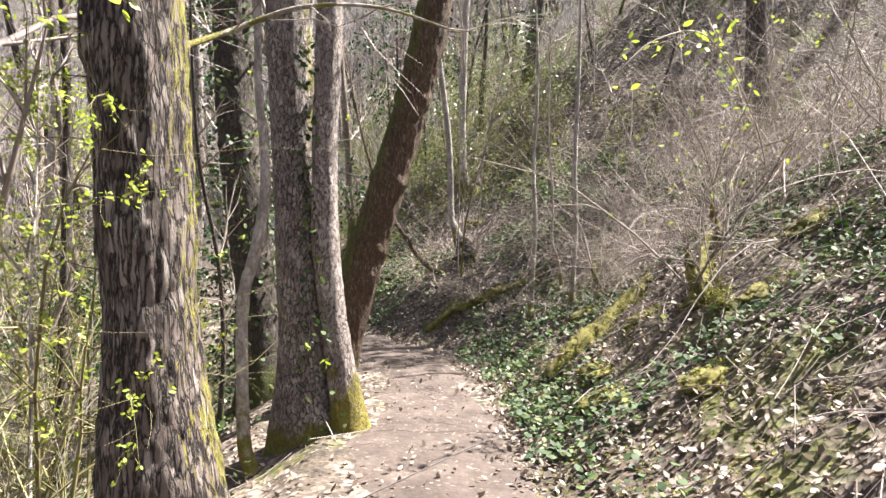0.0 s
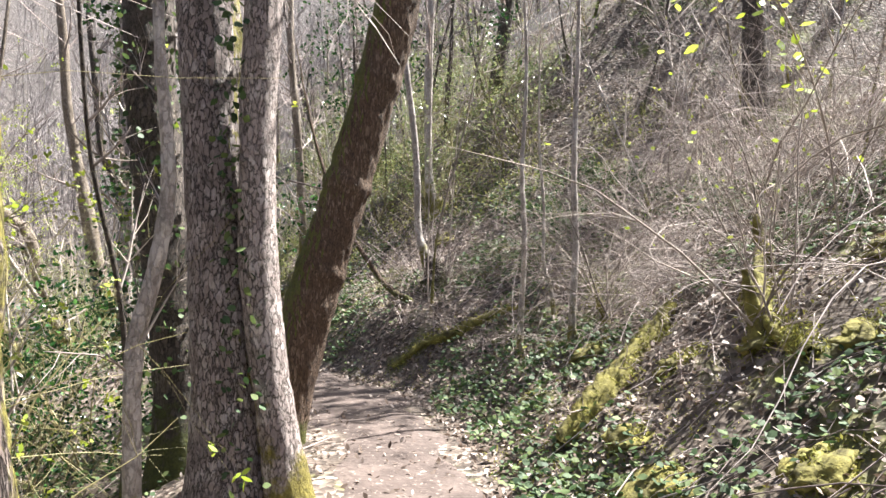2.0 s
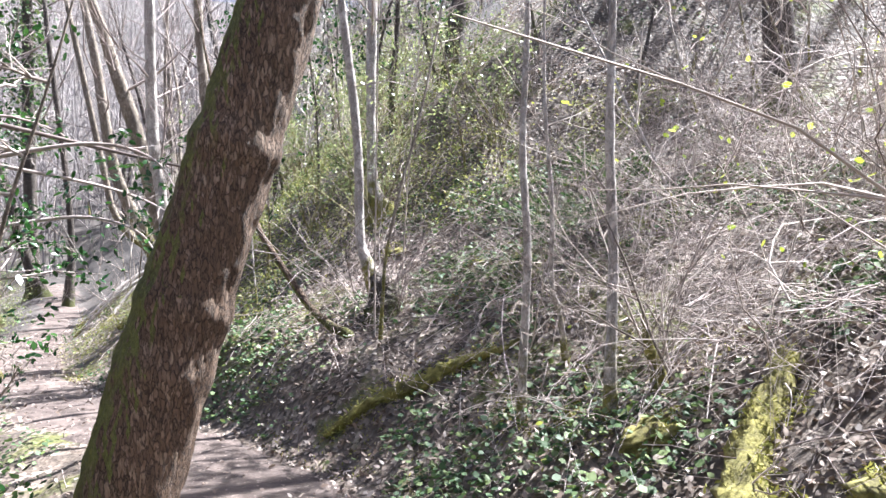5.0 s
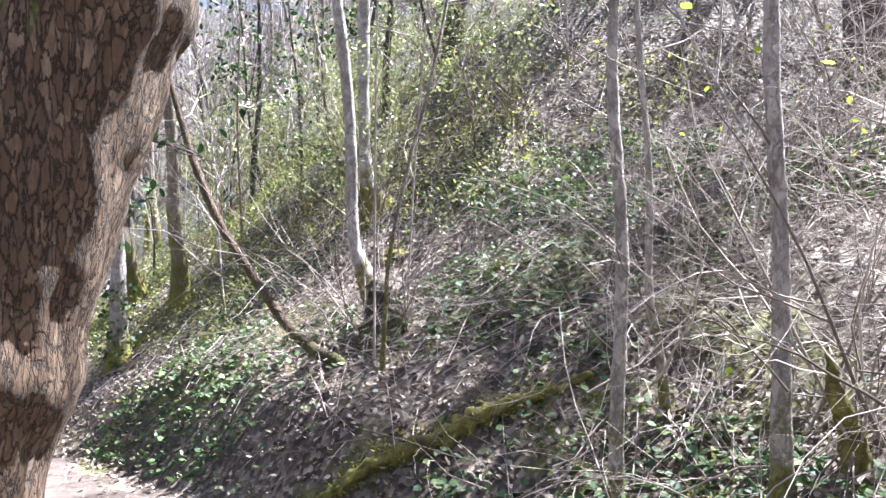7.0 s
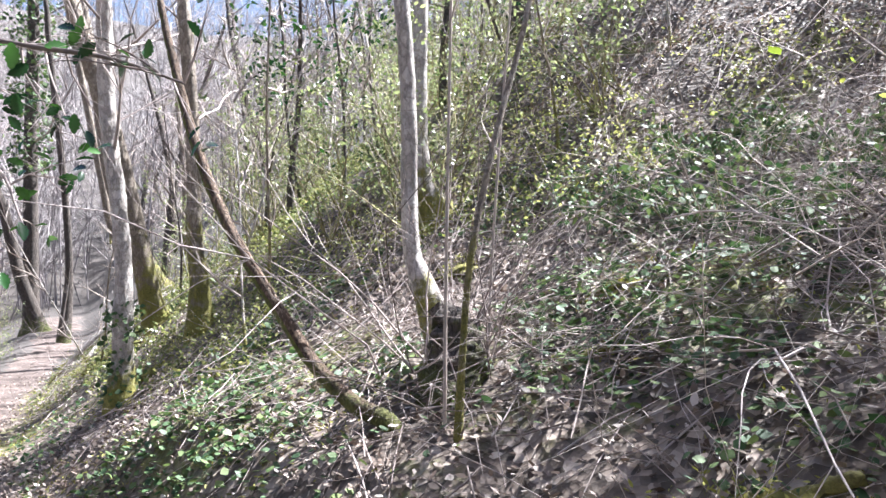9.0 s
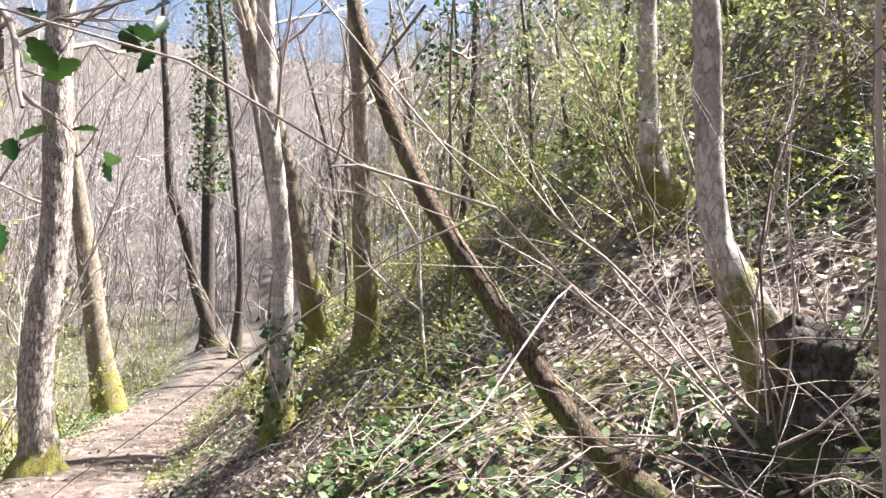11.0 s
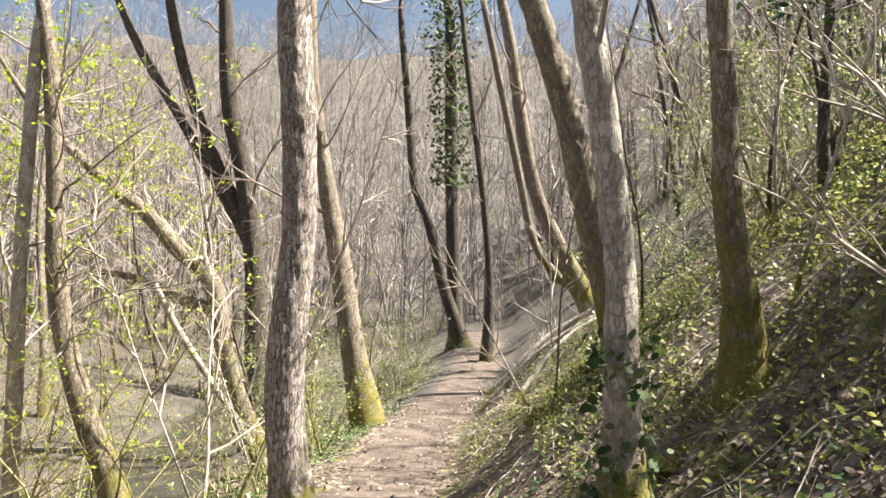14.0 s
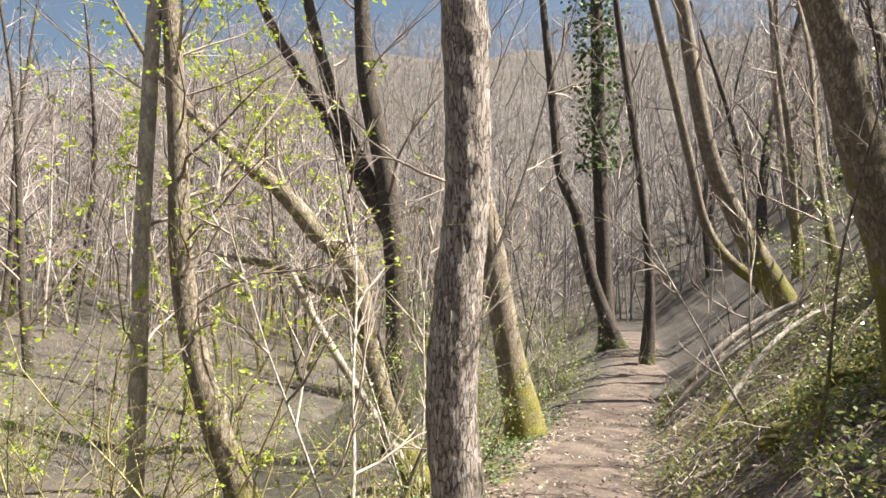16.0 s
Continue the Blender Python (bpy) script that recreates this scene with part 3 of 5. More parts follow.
v = wrinkle(v, np.repeat(ln[:, :3], 44, axis=0), 0.009, 7)
part("second_stem", mesh_of("second_stem", v - np.array(twin.location), f), BARK_SECOND, twin, "paler second stem, yellow moss at its foot")
ivy_on(twin, [(-0.86, 5.12, 0.0, 0.15), (-0.93, 5.16, 0.6, 0.10), (-0.97, 5.2, 1.6, 0.05), (-0.98, 5.2, 2.9, 0.04)], 260, 3, (0.03, 0.06), 0.03)
tree("leaning_tree", "brown leaning tree with knotted bark over the path", [(-1.094, 6.995, -0.05, 0.21), (-1.044, 6.995, 0.101, 0.199), (-0.95, 6.999, 0.568, 0.199), (-0.761, 7.001, 1.223, 0.187), (-0.524, 7.004, 1.971, 0.175), (-0.288, 7.007, 2.765, 0.168), (-0.146, 7.01, 3.326, 0.175)],
     BARK_BROWN, 11, 4, 64, 0.025, limbs=6, limb_from=4.4, limb_len=2.4, furrow=0.016, knots=((1.95, 0.02), (1.3, 0.016), (1.05, 0.012), (2.75, 0.014)))
dark_tree = tree("dark_tree", "dark ivy-grown tree standing below the path", [(-1.9, 7.45, -0.3, 0.23), (-1.938, 7.462, 0.303, 0.22), (-2.056, 7.504, 1.498, 0.215), (-2.186, 7.546, 2.693, 0.205), (-2.232, 7.587, 3.888, 0.20)],
                 BARK_DARK, 13, 5, 40, 0.05, limbs=9, limb_from=3.2, limb_len=3, furrow=0.02)
ivy_on(dark_tree, [(-2.0, 7.45, 0.0, 0.22), (-2.2, 7.55, 3.0, 0.22), (-2.3, 7.6, 5.5, 0.2)], 1400, 6, (0.04, 0.07), 0.10)
tree("crooked_sapling", "slender crooked sapling with pale mossy bark", [(-1.354, 4.938, -0.3, 0.05), (-1.405, 4.95, -0.011, 0.05), (-1.42, 4.972, 0.626, 0.044), (-1.403, 4.986, 1.024, 0.044), (-1.311, 4.999, 1.383, 0.04), (-1.251, 5.014, 1.821, 0.036), (-1.298, 5.037, 2.498, 0.028), (-1.309, 5.058, 3.095, 0.028)],
     BARK_PALE, 5.5, 8, 16, 0.04, limbs=7, limb_from=0.7, limb_len=0.8, depth=2, furrow=0.006, flare=1.2)
tree("thin_tree", "thin dark tree on the lower bank", [(-3.521, 6.417, -0.983, 0.05), (-3.483, 6.467, 0.466, 0.047), (-3.45, 6.503, 1.502, 0.047), (-3.439, 6.539, 2.537, 0.041), (-3.479, 6.575, 3.573, 0.041)],
     BARK_DARK, 8, 9, 12, 0.1, limbs=16, limb_from=1.6, limb_len=1.5, leaves=900, leaf_top=5.0)
tree("coppice_tree", "pale stem rising from a mossy coppice stool", [(0.36, 11.3, 0.85, 0.10), (0.30, 11.33, 1.10, 0.085), (0.20, 11.36, 1.42, 0.07), (0.13, 11.38, 1.68, 0.052), (0.12, 11.36, 2.4, 0.047), (0.07, 11.32, 3.1, 0.047)],
     BARK_PALE, 9, 10, 20, 0.05, limbs=9, limb_from=2.2, limb_len=1.8, furrow=0.008)
tree("slender_sapling", "thin straight sapling beside the coppice stool", [(0.27, 10.36, 0.75, 0.018), (0.293, 10.373, 1.119, 0.016), (0.333, 10.38, 1.535, 0.015), (0.47, 10.5, 2.1, 0.015), (0.62, 10.62, 2.6, 0.014)],
     BARK_MOSSY, 6, 11, 10, 0.1, limbs=5, limb_from=2.5, limb_len=1.0, flare=1.2)
tree("curved_sapling", "curved dark sapling leaning out of the bank", [(-0.179, 10.869, 0.829, 0.045), (-0.383, 10.997, 1.012, 0.039), (-0.542, 11.071, 1.243, 0.036), (-0.712, 11.143, 1.492, 0.032), (-0.902, 11.259, 1.814, 0.032), (-1.084, 11.365, 2.243, 0.031), (-1.255, 11.511, 2.786, 0.024)],
     BARK_BROWN, 4.2, 12, 18, 0.04, limbs=3, limb_from=2.3, limb_len=0.5, furrow=0.006, flare=1.15)
for k, (x0, y0, lean_x) in enumerate(((0.52, 11.1, 0.16), (0.22, 10.45, 0.04))):
    branch_thing("coppice_shoot", "thin dry shoot of the coppice stool", [(x0, y0, gz(x0, y0) - 0.1, 0.010), (x0 + lean_x * 0.3, y0, gz(x0, y0) + 0.8, 0.008), (x0 + lean_x, y0 - 0.05, gz(x0, y0) + 2.2, 0.006), (x0 + lean_x * 1.8, y0 - 0.1, gz(x0, y0) + 3.4, 0.004)], TWIG_PALE, 7, 3, 60 + k, "shoot")
ivy_tree = tree("ivy_foot_tree", "pale tree with an ivy-grown mossy foot beside the path", [(-2.568, 14.87, 0.2, 0.13), (-2.561, 14.833, 0.674, 0.112), (-2.555, 14.793, 1.151, 0.10), (-2.548, 14.754, 1.627, 0.082), (-2.597, 14.681, 2.342, 0.08), (-2.666, 14.613, 2.937, 0.082), (-2.696, 14.554, 3.532, 0.08)],
                BARK_PALE, 10, 13, 28, 0.04, limbs=9, limb_from=2.3, limb_len=1.9, furrow=0.014)
ivy_on(ivy_tree, [(-2.56, 14.85, 0.25, 0.13), (-2.55, 14.8, 0.75, 0.12), (-2.55, 14.78, 1.25, 0.10)], 230, 14, (0.04, 0.09), 0.05)
tree("bank_tree", "mossy leaning tree on the bank above the path", [(-3.2, 18.0, 1.2, 0.17), (-3.272, 17.89, 1.647, 0.153), (-3.404, 17.753, 2.358, 0.148), (-3.553, 17.593, 3.222, 0.128), (-3.768, 17.393, 4.136, 0.128)],
     BARK_MOSSY, 7.5, 15, 26, 0.06, limbs=5, limb_from=3.4, limb_len=1.6, furrow=0.012)
tree("mossy_tree", "slim tree with green moss along its trunk", [(-1.969, 15.574, 0.95, 0.129), (-1.984, 15.531, 1.485, 0.107), (-2.033, 15.473, 2.019, 0.09), (-2.038, 15.395, 2.908, 0.074), (-2.083, 15.308, 3.798, 0.076)],
     BARK_MOSSY, 10, 16, 24, 0.05, limbs=9, limb_from=1.8, limb_len=1.8, furrow=0.012)
tree("ringed_tree", "grey tree with a ringed scar and mossy foot at the path", [(-5.572, 16.015, -0.5, 0.23), (-5.572, 16.0, -0.114, 0.19), (-5.605, 15.926, 0.655, 0.168), (-5.541, 15.898, 1.335, 0.157), (-5.457, 15.88, 2.014, 0.145), (-5.425, 15.814, 2.92, 0.146), (-5.433, 15.726, 3.825, 0.146)],
     BARK_RINGED, 12, 17, 64, 0.035, limbs=8, limb_from=4.4, limb_len=2.4, furrow=0.013, knots=((3.0, 0.014), (2.2, 0.008)))
tree("green_foot_tree", "leaning tree with bright moss at its foot by the path", [(-8.123, 21.612, -0.62, 0.25), (-8.324, 21.429, 0.614, 0.215), (-8.516, 21.211, 2.287, 0.188), (-8.711, 21.008, 3.763, 0.138), (-8.861, 20.823, 5.24, 0.124), (-8.872, 20.691, 6.717, 0.12)],
     BARK_MOSSY, 13, 18, 24, 0.08, limbs=10, limb_from=3.0, limb_len=2.4, furrow=0.015)
forked = tree("forked_tree", "leaning forked tree at the stream bank, mossy on one side", [(-8.0, 18.87, -0.95, 0.15), (-8.235, 18.632, -0.128, 0.122), (-8.418, 18.431, 0.588, 0.118), (-8.557, 18.223, 1.694, 0.128), (-8.885, 17.947, 2.148, 0.12), (-9.186, 17.689, 2.602, 0.105), (-9.494, 17.444, 2.894, 0.09)],
              BARK_MOSSY, 6.5, 19, 24, 0.05, limbs=14, limb_from=2.7, limb_len=1.9, furrow=0.012, leaves=1500, leaf_top=6)


limb_part(forked, [(-8.55, 18.26, 1.3, 0.09), (-8.598, 18.227, 1.368, 0.085), (-8.913, 17.992, 1.497, 0.07), (-9.33, 17.674, 1.755, 0.05), (-9.807, 17.329, 1.85, 0.03)], BARK_MOSSY, twigs=8, seed=1)


branch_thing("fallen_branch", "pale dead branch propped against the forked tree", [(-7.79, 18.64, -0.85, 0.063), (-8.337, 18.15, 0.299, 0.05), (-8.713, 17.803, 1.112, 0.044), (-8.92, 17.601, 1.676, 0.036)], BARK_PALE, twigs=3, seed=5)
def on_bank(pts, lift=0.03):
    return [(x, y, gz(x, y) + lift, r) for x, y, r in pts]


branch_thing("fallen_log", "moss-covered fallen log on the bank", on_bank([(-0.22, 9.72, 0.03), (0.14, 9.57, 0.05), (0.51, 9.51, 0.06), (0.75, 9.46, 0.055), (1.08, 9.34, 0.04), (1.3, 9.25, 0.025)]), MOSSY, 20, 4, 6, "log", 0.03, 0.04)
branch_thing("fallen_log", "rotten log under thick yellow-green moss on the bank", on_bank([(2.1, 7.2, 0.05), (1.85, 7.0, 0.085), (1.57, 6.72, 0.10), (1.25, 6.28, 0.10), (1.0, 6.1, 0.085), (0.9, 6.02, 0.05)], 0.05), MOSSY, 22, 3, 8, "log", 0.03, 0.05)
branch_thing("mossy_limb", "moss-covered limb sprawling over the bank", [(2.35, 6.25, gz(2.35, 6.25) + 0.32, 0.02), (2.2, 5.98, gz(2.2, 5.98) + 0.22, 0.035), (2.1, 5.74, gz(2.1, 5.74) + 0.10, 0.055), (2.07, 5.45, gz(2.07, 5.45) + 0.04, 0.06), (2.03, 5.1, gz(2.03, 5.1) + 0.02, 0.05)], MOSSY, 18, 5, 9, "branch", 0.03, 0.035)
for k, (stem, kind) in enumerate((
        ([(1.04, 8.38, gz(1.04, 8.38) - 0.1, 0.04), (1.05, 8.38, 0.75, 0.031), (1.09, 8.38, 1.49, 0.027), (1.07, 8.4, 2.2, 0.024), (1.12, 8.42, 3.2, 0.018), (1.1, 8.5, 4.6, 0.006)], "straight hazel stem with grey bark and a mossy foot"),
        ([(1.43, 7.87, gz(1.43, 7.87) - 0.1, 0.055), (1.44, 7.88, 0.85, 0.037), (1.48, 7.92, 1.5, 0.031), (1.47, 7.93, 2.2, 0.028), (1.52, 7.95, 3.4, 0.02), (1.55, 8.0, 5.0, 0.006)], "straight hazel stem with grey bark and a mossy foot"),
        ([(1.48, 8.78, gz(1.48, 8.78) - 0.1, 0.03), (1.42, 8.74, 1.06, 0.022), (1.33, 8.64, 1.3, 0.019), (1.33, 8.62, 1.85, 0.017), (1.28, 8.6, 2.6, 0.014), (1.3, 8.6, 3.8, 0.005)], "crooked hazel stem with grey bark"))):
    branch_thing("hazel_stem", kind, stem, BARK_PALE, 14, 7, 130 + k, "stem", 0.05, 0.006)
sx, sy = 0.36, 11.05
g0 = gz(sx, sy)
stool = branch_thing("coppice_stool", "dark mossy coppice stool bristling with dry shoots", [(sx - 0.05, sy - 0.1, g0 - 0.15, 0.2), (sx, sy, g0 + 0.12, 0.17), (sx - 0.03, sy + 0.02, g0 + 0.3, 0.12), (sx - 0.1, sy + 0.05, g0 + 0.42, 0.05)], BARK_DARK, 30, 0, 140, "stump", 0.02, 0.06)
rr = np.random.default_rng(141)
shoots, sb_ = [], Bundle()
for k in range(26):
    grow(rr, (sx + rr.normal(0, 0.13), sy + rr.normal(0, 0.1), g0 + 0.05), (rr.normal(0, 0.5), rr.normal(0, 0.5), 1), rr.uniform(0.6, 2.2), rr.uniform(0.003, 0.008), 1, shoots, -0.03, 0.13, 4, 7)
for o in shoots:
    sb_.add(*tube(o, 4))
tagged(part("shoot_tangle", sb_.mesh("shoot_tangle", stool.location), TWIG_GREY, stool), kind="stuff")
for k, (a, b_, c) in enumerate([((-6.9, 24.1, 0.07), (-5.85, 24.76, 0.065), (-4.9, 25.4, 0.05)), ((-6.3, 23.6, 0.05), (-5.3, 23.9, 0.045), (-4.3, 24.3, 0.03)), ((-6.5, 22.6, 0.04), (-5.5, 22.9, 0.035), (-4.5, 23.5, 0.025)), ((-5.2, 20.2, 0.035), (-4.6, 21.2, 0.03), (-3.9, 22.6, 0.02))]):
    branch_thing("fallen_branch", "pale fallen branch with fine twigs on the bank", [(x, y, gz(x, y) + 0.05 + 0.25 * (q == 1), r) for q, (x, y, r) in enumerate((a, b_, c))], BARK_PALE, twigs=16, seed=20 + k)

tree("slim_pale_tree", "slim pale tree on the stream bank", [(-8.88, 15.79, -1.2, 0.085), (-8.852, 15.772, -0.386, 0.079), (-8.775, 15.713, 0.747, 0.079), (-8.711, 15.658, 1.732, 0.069), (-8.628, 15.617, 2.718, 0.069), (-8.513, 15.574, 3.949, 0.062)],
     BARK_PALE, 9, 21, 16, 0.08, limbs=18, limb_from=2.0, limb_len=1.7, leaves=1500, leaf_top=7)
tree("yellow_moss_tree", "tree coated in yellow-green moss on the stream bank", [(-7.95, 16.45, -1.1, 0.17), (-8.076, 16.318, -0.391, 0.148), (-8.216, 16.169, 0.11, 0.124), (-8.364, 15.986, 0.897, 0.111), (-8.428, 15.857, 1.734, 0.10), (-8.405, 15.773, 2.719, 0.086), (-8.412, 15.645, 3.95, 0.074)],
     BARK_MOSSY, 9, 22, 18, 0.06, limbs=16, limb_from=2.0, limb_len=1.7, leaves=1200, leaf_top=7)
tree("path_end_tree", "thin dark tree standing at the bend of the path", [(-9.169, 29.884, -0.27, 0.16), (-9.015, 29.771, 1.934, 0.114), (-9.084, 29.479, 4.35, 0.1), (-9.264, 29.095, 6.908, 0.09), (-9.405, 28.781, 9.039, 0.08)], BARK_DARK, 13, 23, 12, 0.2, limbs=9, limb_from=4)
tree("bend_tree", "dark tree leaning beside the far bend", [(-11.146, 32.859, 0.234, 0.25), (-11.627, 32.337, 2.058, 0.19), (-11.959, 31.899, 4.105, 0.16), (-12.32, 31.508, 5.469, 0.14), (-12.418, 31.181, 8.03, 0.12), (-12.517, 30.854, 10.59, 0.10)], BARK_DARK, 15, 24, 14, 0.2, limbs=10, limb_from=4, limb_len=3)
multi = tree("many_stemmed_tree", "dark many-stemmed tree across the stream", [(-11.836, 23.18, -0.6, 0.27), (-11.804, 23.024, 1.991, 0.21), (-11.899, 22.755, 3.992, 0.20), (-12.1, 22.446, 5.659, 0.19), (-12.119, 22.265, 7.326, 0.15)], BARK_DARK, 14, 25, 16, 0.15, limbs=10, limb_from=4, limb_len=3)
limb_part(multi, [(-11.85, 23.2, 1.2, 0.17), (-11.93, 23.18, 2.001, 0.158), (-12.066, 22.971, 3.128, 0.147), (-12.718, 22.308, 5.155, 0.13), (-13.129, 21.793, 7.408, 0.11), (-13.5, 21.3, 11.0, 0.03)], BARK_DARK, "side_stem", 12, "", 20, 2)
limb_part(multi, [(-11.9, 23.25, 1.6, 0.15), (-12.119, 23.221, 2.697, 0.138), (-12.88, 22.492, 4.637, 0.126), (-13.221, 22.172, 5.436, 0.115), (-13.986, 21.45, 7.261, 0.1), (-14.8, 20.8, 10.0, 0.03)], BARK_DARK, "side_stem", 12, "", 20, 3)
big = tree("ivy_clad_tree", "tall tree dark with ivy beyond the path's bend", [(-11.55, 33.2, 0.3, 0.3), (-11.541, 33.009, 2.078, 0.24), (-11.494, 32.603, 6.446, 0.22), (-11.374, 32.246, 10.814, 0.18)], BARK_DARK, 17, 26, 14, 0.3, limbs=8, limb_from=6, limb_len=3.5)
ivy_on(big, [(-11.5, 32.7, 5.5, 0.35), (-11.4, 32.3, 10.5, 0.4), (-11.4, 32.1, 13, 0.4)], 1800, 27, (0.1, 0.18), 0.25)
tree("hillside_tree", "leaning tree on the hillside above the path", [(-5.35, 26.395, 1.353, 0.2), (-6.041, 25.744, 3.001, 0.175), (-6.407, 25.352, 4.341, 0.15), (-6.676, 24.903, 6.92, 0.125)], BARK_MOSSY, 12, 28, 16, 0.1, limbs=10, limb_from=2.5, limb_len=2.4)
tree("hillside_tree", "slim leaning tree on the hillside", [(-6.556, 27.916, 2.193, 0.12), (-7.009, 27.514, 3.025, 0.1), (-7.24, 27.208, 4.453, 0.095), (-7.731, 26.527, 7.786, 0.085)], BARK_MOSSY, 12, 29, 12, 0.15, limbs=9, limb_from=2.5)

for sx, sy, sr in ((2.03, 5.62, 0.06), (2.6, 6.6, 0.055), (1.75, 7.9, 0.045)):
    g0 = gz(sx, sy)
    st = branch_thing("mossy_stump", "mossy coppice stump with thin dry shoots", [(sx, sy, g0 - 0.1, sr * 1.7), (sx, sy + 0.02, g0 + 0.08, sr * 1.1), (sx - 0.06, sy + 0.03, g0 + 0.26, sr * 0.75), (sx - 0.09, sy + 0.03, g0 + 0.42, sr * 0.35)], MOSSY, 16, 0, 91, "stump", 0.03, 0.03)
    rr = np.random.default_rng(int(sx * 100))
    shoots, sb_ = [], Bundle()
    for k in range(9):
        grow(rr, (sx + rr.normal(0, 0.06), sy + rr.normal(0, 0.06), g0 + 0.1), (rr.normal(0, 0.35), rr.normal(0, 0.35), 1), rr.uniform(0.9, 2.2), rr.uniform(0.004, 0.011), 1, shoots, -0.02, 0.12, 4, 7)
    for o in shoots:
        sb_.add(*tube(o, 4))
    tagged(part("shoot_tangle", sb_.mesh("shoot_tangle", st.location), TWIG_PALE, st), kind="stuff")
arch = branch_thing("overhanging_branch", "pale mossy branch arching across the trunks", [(-1.42, 3.4, 2.3, 0.02), (-1.2, 3.9, 2.55, 0.017), (-0.8, 4.0, 2.72, 0.014), (-0.35, 4.0, 2.72, 0.010), (0.1, 4.0, 2.58, 0.005)], BARK_PALE, 8, 7, 92)

tree("mossy_foot_tree", "pale tree with a thick mossy brown foot", [(0.56, 14.1, 0.9, 0.17), (0.5, 14.08, 1.6, 0.12), (0.42, 14.05, 2.2, 0.10), (0.4, 14.0, 2.6, 0.08), (0.4, 14.0, 4.5, 0.075)], BARK_PALE, 9, 93, 22, 0.05, limbs=9, limb_from=2.4, limb_len=1.8, furrow=0.012)

# Added uphill tree: its ivy crown, above the view, casts shade on the path.
shade = tree("added_shade_tree", "tall hillside tree added to shade the path, its ivy-clad top out of view", [(5.2, 11.8, gz(5.2, 11.8), 0.16), (5.15, 11.8, gz(5.2, 11.8) + 3, 0.14), (5.1, 11.75, gz(5.2, 11.8) + 6, 0.12)], BARK_DARK, 11, 96, 14, 0.15, limbs=8, limb_from=4.0, limb_len=2.2)
ivy_on(shade, [(5.1, 11.75, gz(5.2, 11.8) + 4.2, 0.3), (5.1, 11.7, gz(5.2, 11.8) + 6.5, 0.5), (5.0, 11.7, gz(5.2, 11.8) + 9.5, 0.35)], 2600, 97, (0.08, 0.15), 0.75)

cane = branch_thing("bramble_cane", "arching bramble cane with large bright green leaves", [(2.9, 6.2, gz(2.9, 6.2) - 0.05, 0.008), (2.65, 6.0, 2.3, 0.007), (2.1, 5.6, 2.95, 0.006), (1.55, 5.2, 2.85, 0.005), (1.15, 5.0, 2.5, 0.003)], TWIG_PALE, 6, 4, 94)
rng = np.random.default_rng(95)
cl = curve_through([(2.65, 6.0, 2.3, 0), (2.1, 5.6, 2.95, 0), (1.55, 5.2, 2.85, 0), (1.15, 5.0, 2.5, 0)], 0.03)
q = np.repeat(cl[rng.integers(0, len(cl), 20), :3], 3, axis=0) + rng.normal(0, 0.07, (60, 3))
v, t = leaf_cloud(rng, q, rng.uniform(0.05, 0.09, 60), 0.7, 0.8)
tagged(part("foliage", mesh_of("foliage", v - np.array(cane.location), t), LEAF_FRESH, cane, "large bright green leaves"), kind="stuff")

# ---- woodland trees ----


def wood_template(seed, height, r, depth=2, limbs=12, lean=0.06, bark=BARK_DARK, twig=TWIG_GREY, limb_len=2.3, low=0.3):
    rng = np.random.default_rng(seed)
    ob = thing("woodland_tree", (0, 0, 0), "bare slender woodland tree with fine grey twigs", "tree", "trees of the wood")
    pts = [(0, 0, -0.4, r * 1.35), (0, 0, 0.0, r * 1.25)]
    p, d = np.zeros(3), unit(np.array([rng.normal(0, lean), rng.normal(0, lean), 1]))
    for i in range(7):
        d = unit(d + rng.normal(0, 0.05, 3) + (0, 0, 0.05))
        p = p + d * height / 7
        pts.append((*p, r * (1 - 0.85 * (i + 1) / 7)))
    ln = curve_through(pts, height / 24)
    b = Bundle()
    b.add(*tube(ln, 9))
    part("trunk", b.mesh("trunk"), bark, ob)
    out = []
    for k in range(limbs):
        i = int(len(ln) * (low + (0.97 - low) * (k + rng.uniform(0, 1)) / limbs))
        az = rng.uniform(0, 6.28)
        grow(rng, ln[i, :3], (math.cos(az), math.sin(az), rng.uniform(0.5, 1.3)), limb_len * rng.uniform(0.5, 1.2) * (1.15 - i / len(ln)), max(0.014, ln[i, 3] * 0.42), depth, out, 0.07, 0.16, 5, 4)
    c = Bundle()
    for o in out:
        c.add(*tube(o, 3))
    part("crown", c.mesh("crown"), twig, ob, "bare branches and twigs")
    return ob


WOODS = [wood_template(100, 11, 0.10, limbs=18, low=0.15), wood_template(101, 12, 0.13, bark=BARK_MOSSY, limbs=18, low=0.2), wood_template(102, 9, 0.06, limbs=17, low=0.1), wood_template(103, 11, 0.15, limbs=20, lean=0.12, low=0.2), wood_template(104, 8, 0.045, limbs=15, lean=0.1, bark=BARK_PALE, low=0.1), wood_template(105, 10, 0.08, bark=BARK_MOSSY, lean=0.15, low=0.12, limbs=18), wood_template(106, 7, 0.035, limbs=15, lean=0.1, low=0.08, limb_len=1.5, bark=BARK_PALE)]
rng = np.random.default_rng(77)
taken = [(-1.33, 3.35), (-1.06, 5.5), (-1.0, 6.6), (-1.9, 7.45), (-2.57, 14.8), (-1.97, 15.6), (-5.57, 16), (-8.1, 21.6), (-8, 18.9)]
used = {}
placed = 0
